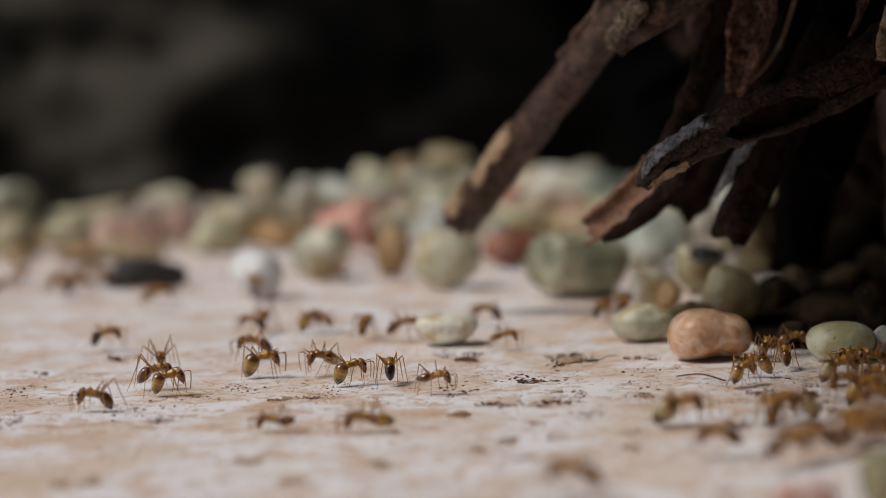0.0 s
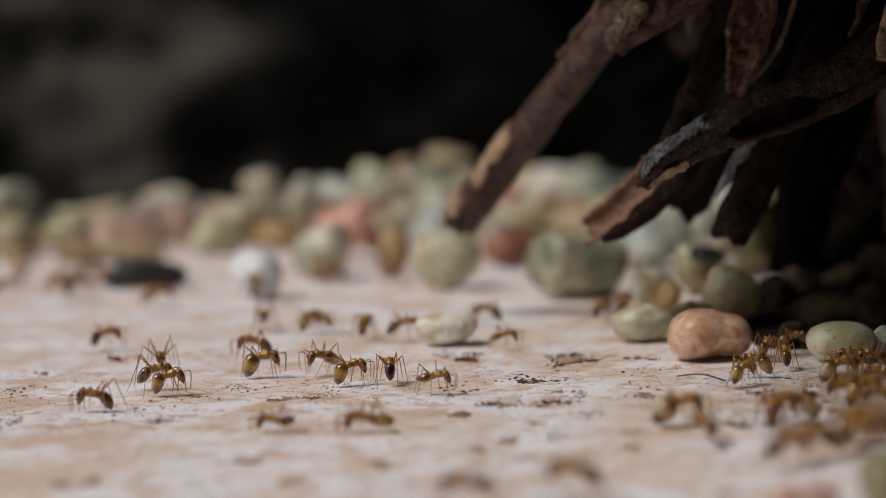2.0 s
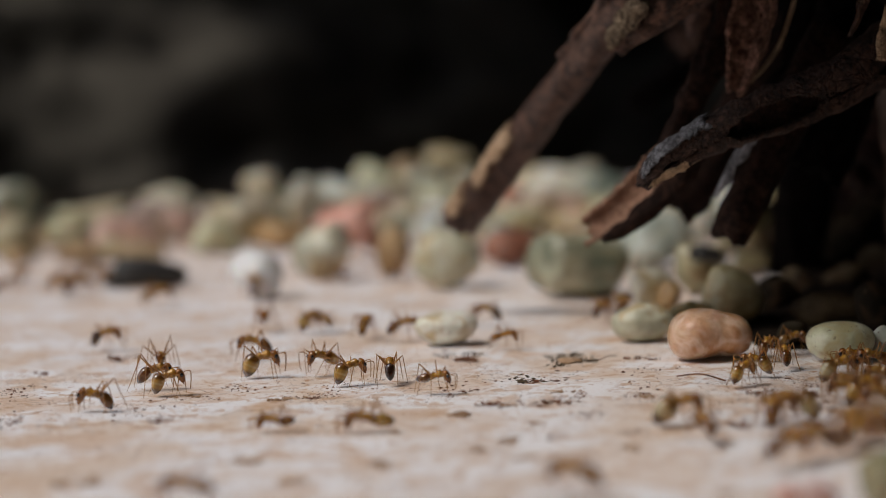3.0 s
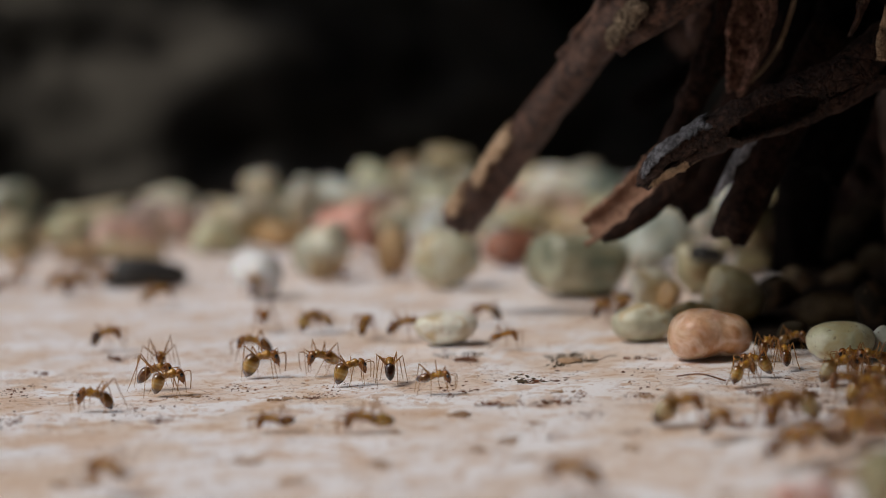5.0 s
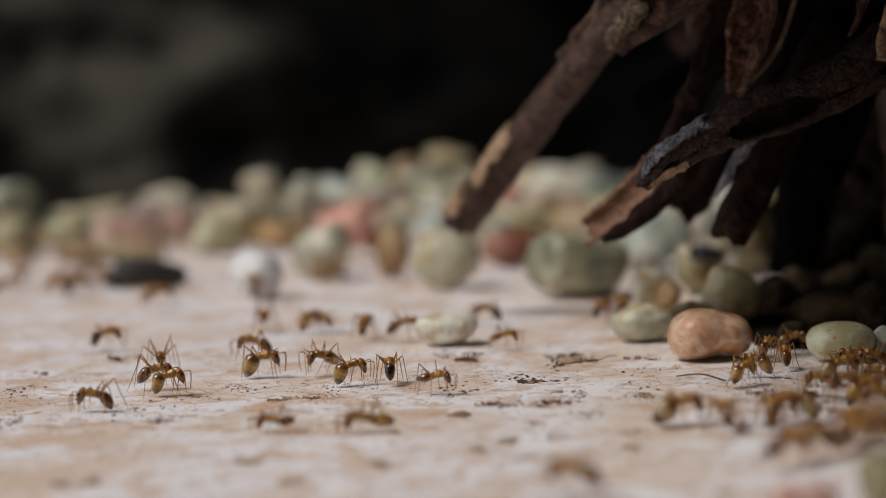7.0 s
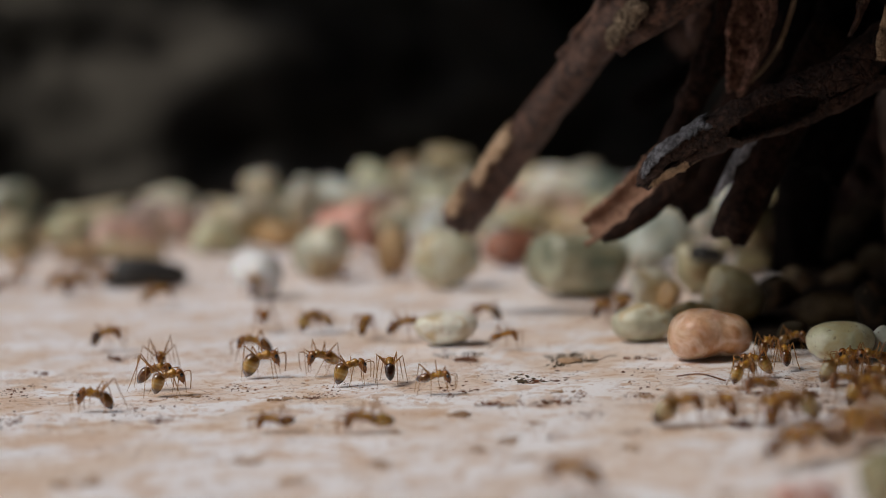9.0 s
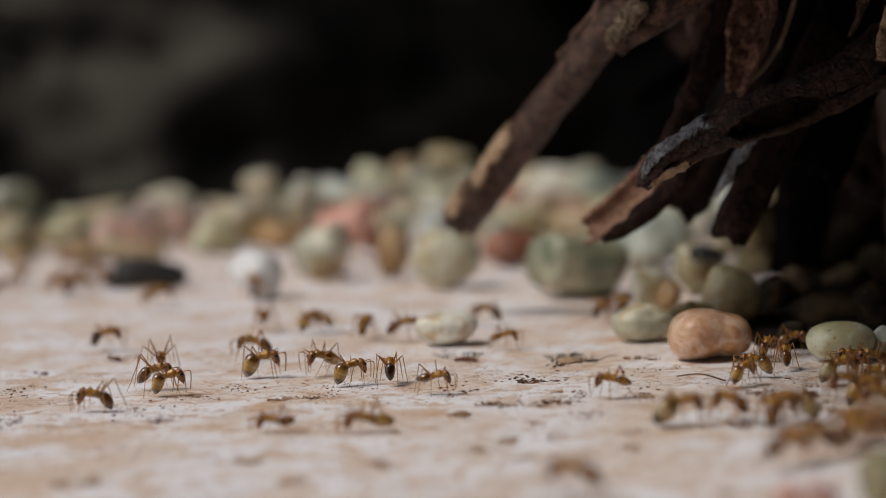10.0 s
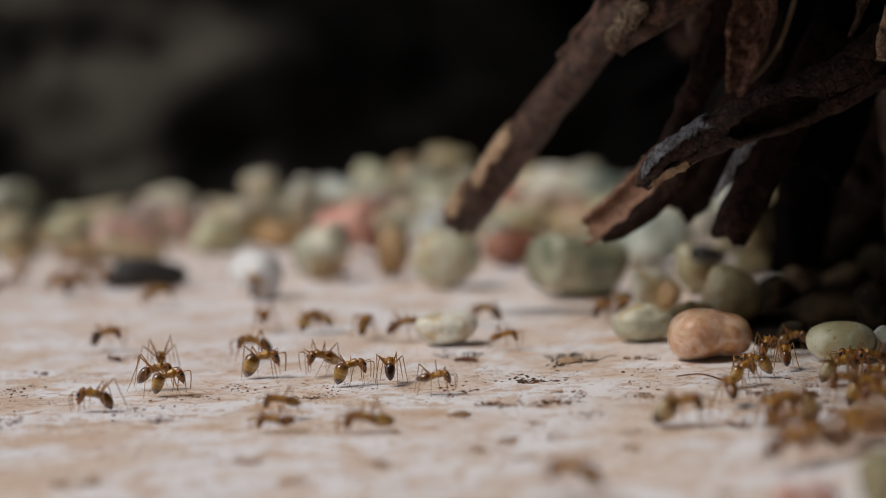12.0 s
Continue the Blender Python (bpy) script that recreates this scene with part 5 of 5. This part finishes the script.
crumbs(-12.64, 186.84, 4.26, 3.00, 134, 0.1, 181, material=CRUMB)
crumbs(14.06, 162.87, 2.12, 5.00, 76, 0.1, 182, material=CRUMB)
crumbs(12.40, 170.27, 2.55, 4.00, 86, 0.1, 183, material=CRUMB)
crumbs(8.40, 161.33, 1.57, 4.00, 57, 0.1, 184, material=CRUMB)


# ---- what moves ----
def stride(thing, rows, step=4.2):
    """Keys a walking ant: rows of seconds, x, y and heading; its legs swing in two sets of three as the way goes by."""
    walk(thing, [(t, pose(x * MM, y * MM, 0, 0, 0, h)) for t, x, y, h in rows])
    legs = [o for o in thing.children if o.name.startswith("leg")]
    ts = np.array([q[0] for q in rows])
    way = np.concatenate([[0], np.cumsum([math.hypot(b[1] - a[1], b[2] - a[2]) + 0.012 * abs(b[3] - a[3]) for a, b in zip(rows, rows[1:])])])
    for i, leg in enumerate(legs):
        side = 1 if leg.location.y > 0 else -1
        turn = 0 if i in (0, 3, 4) else math.pi
        keys, last = [], None
        for k in range(int(12 * 15) + 1):
            t = k / 15
            s = float(np.interp(t, ts, way))
            if last is not None and abs(s - last) < 0.01 and k != 180:
                continue
            if last is not None and keys[-1][0] < t - 0.1:
                keys.append((t - 1 / 15, keys[-1][1]))
            last = s
            a = 2 * math.pi * s / step + turn
            lift = max(0.0, math.cos(a)) * 9
            keys.append((t, Matrix.Translation(leg.location) @ pose(0, 0, 0, side * lift, 0, 13 * side * math.sin(a))))
        walk(leg, keys)


def motions():
    stride(roaming_ant, [(0, 19.51, 149.62, 192), (0.2, 19.5, 149.87, 195), (0.4, 19.35, 150.9, 175), (0.6, 19.51, 152.39, 150), (0.8, 19.56, 153.42, 125), (1.0, 19.28, 154.52, 110), (1.3, 19.18, 155.07, 106), (3.2, 19.22, 155.33, 104), (3.9, 19.69, 156.03, 80), (4.8, 20.21, 156.74, 50), (5.4, 20.81, 155.8, 44), (6.0, 21.61, 157.26, 48), (6.3, 21.28, 157.33, 75), (6.8, 21.34, 158.7, 88), (7.2, 21.55, 161.2, 92), (8.0, 21.83, 162.59, 94), (8.8, 22.08, 163.71, 96), (9.4, 22.42, 163.93, 112), (9.8, 22.5, 165.12, 132), (10.4, 22.49, 165.42, 134), (10.7, 22.67, 165.38, 120), (10.9, 23.15, 166.19, 100), (11.2, 23.67, 168.55, 95), (11.6, 23.76, 170.12, 95), (12.0, 23.66, 172.75, 90)])
    stride(passing_ant, [(0, 35.53, 170.98, 182), (0.2, 34.1, 171.31, 184), (0.4, 33.23, 171.18, 182), (0.8, 32.81, 170.95, 180), (2.0, 32.72, 170.97, 179), (3.2, 32.87, 171.27, 180), (3.7, 33.38, 168.88, 172), (4.2, 33.98, 166.22, 165), (4.8, 33.83, 164.41, 168), (5.4, 33.06, 162.18, 175), (6.0, 32.75, 162.85, 172), (6.2, 32.03, 165.12, 168), (6.4, 31.86, 167.01, 160), (6.6, 31.68, 168.95, 145), (6.8, 32.15, 173.43, 135), (7.0, 31.75, 175.92, 150), (7.2, 31.21, 177.44, 168), (7.6, 30.28, 177.67, 178), (8.2, 29.33, 177.54, 182), (8.8, 28.49, 177.75, 188), (9.0, 26.38, 174.45, 200), (9.2, 24.62, 174.19, 190), (9.4, 22.78, 174.29, 182), (9.6, 20.5, 175.16, 178), (9.8, 17.43, 177.94, 178), (10.0, 14.14, 179.42, 178), (10.2, 10.56, 180.98, 180), (10.4, 6.59, 181.92, 182), (10.6, 2.9, 181.73, 190), (10.8, 2.15, 178.42, 200), (11.0, 0.53, 176.43, 192), (11.2, -1.74, 175.95, 182), (11.4, -4.38, 175.89, 182), (11.6, -7.27, 174.58, 184), (11.8, -10.59, 175.0, 184), (12.0, -14.17, 173.55, 186)])
    stride(late_ant, [(0, 35.37, 150.94, 170), (10.3, 35.37, 150.94, 170), (10.6, 33.94, 155.74, 165), (10.9, 33.68, 164.75, 172), (11.1, 31.28, 166.83, 184), (11.4, 31.11, 165.02, 196), (11.6, 30.18, 161.06, 206), (11.8, 27.97, 158.12, 204), (12.0, 26.0, 154.72, 200)])
    stride(near_ant, [(0, 34.55, 134.99, 178), (0.3, 29.35, 134.92, 180), (0.6, 24.05, 134.26, 182), (1.0, 18.02, 133.35, 184), (1.4, 11.42, 133.15, 184), (1.8, 4.46, 133.02, 184), (2.2, -2.66, 133.11, 182), (2.6, -10.46, 134.85, 180), (2.8, -15.13, 135.27, 178), (3.0, -17.59, 135.7, 176), (3.2, -20.71, 137.22, 172), (3.5, -22.89, 139.82, 158), (4.0, -23.59, 141.82, 148), (4.8, -23.8, 142.71, 146), (5.4, -23.97, 142.73, 148), (5.6, -24.65, 142.86, 155), (5.8, -24.95, 142.06, 172), (5.9, -25.09, 140.83, 184), (6.0, -25.29, 138.42, 192), (6.2, -28.03, 134.8, 196), (6.4, -31.09, 131.98, 198), (6.7, -35.15, 130.86, 198), (12, -35.34, 130.89, 198)])
    stride(edge_ant, [(0, 31.45, 119.15, 170), (4.2, 31.45, 119.15, 170), (4.7, 27.97, 127.07, 160), (5.1, 24.61, 133.36, 150), (5.4, 23.46, 137.66, 170), (5.7, 23.06, 132.45, 205), (6.2, 22.55, 128.01, 215), (6.7, 21.72, 121.55, 225), (7.2, 19.79, 112.69, 235), (12, 19.01, 110.04, 235)])
    stride(far_ant, [(0, -21.78, 233.65, 184), (0.2, -24.8, 234.54, 182), (0.4, -27.58, 235.93, 176), (0.6, -31.73, 241.26, 170), (0.8, -37.23, 249.7, 172), (1.0, -42.69, 252.68, 178), (1.2, -48.18, 256.35, 176), (1.4, -54.06, 260.87, 176), (1.6, -59.98, 264.8, 176), (2.0, -67.19, 269.22, 176), (12, -67.99, 269.47, 176)])


motions()
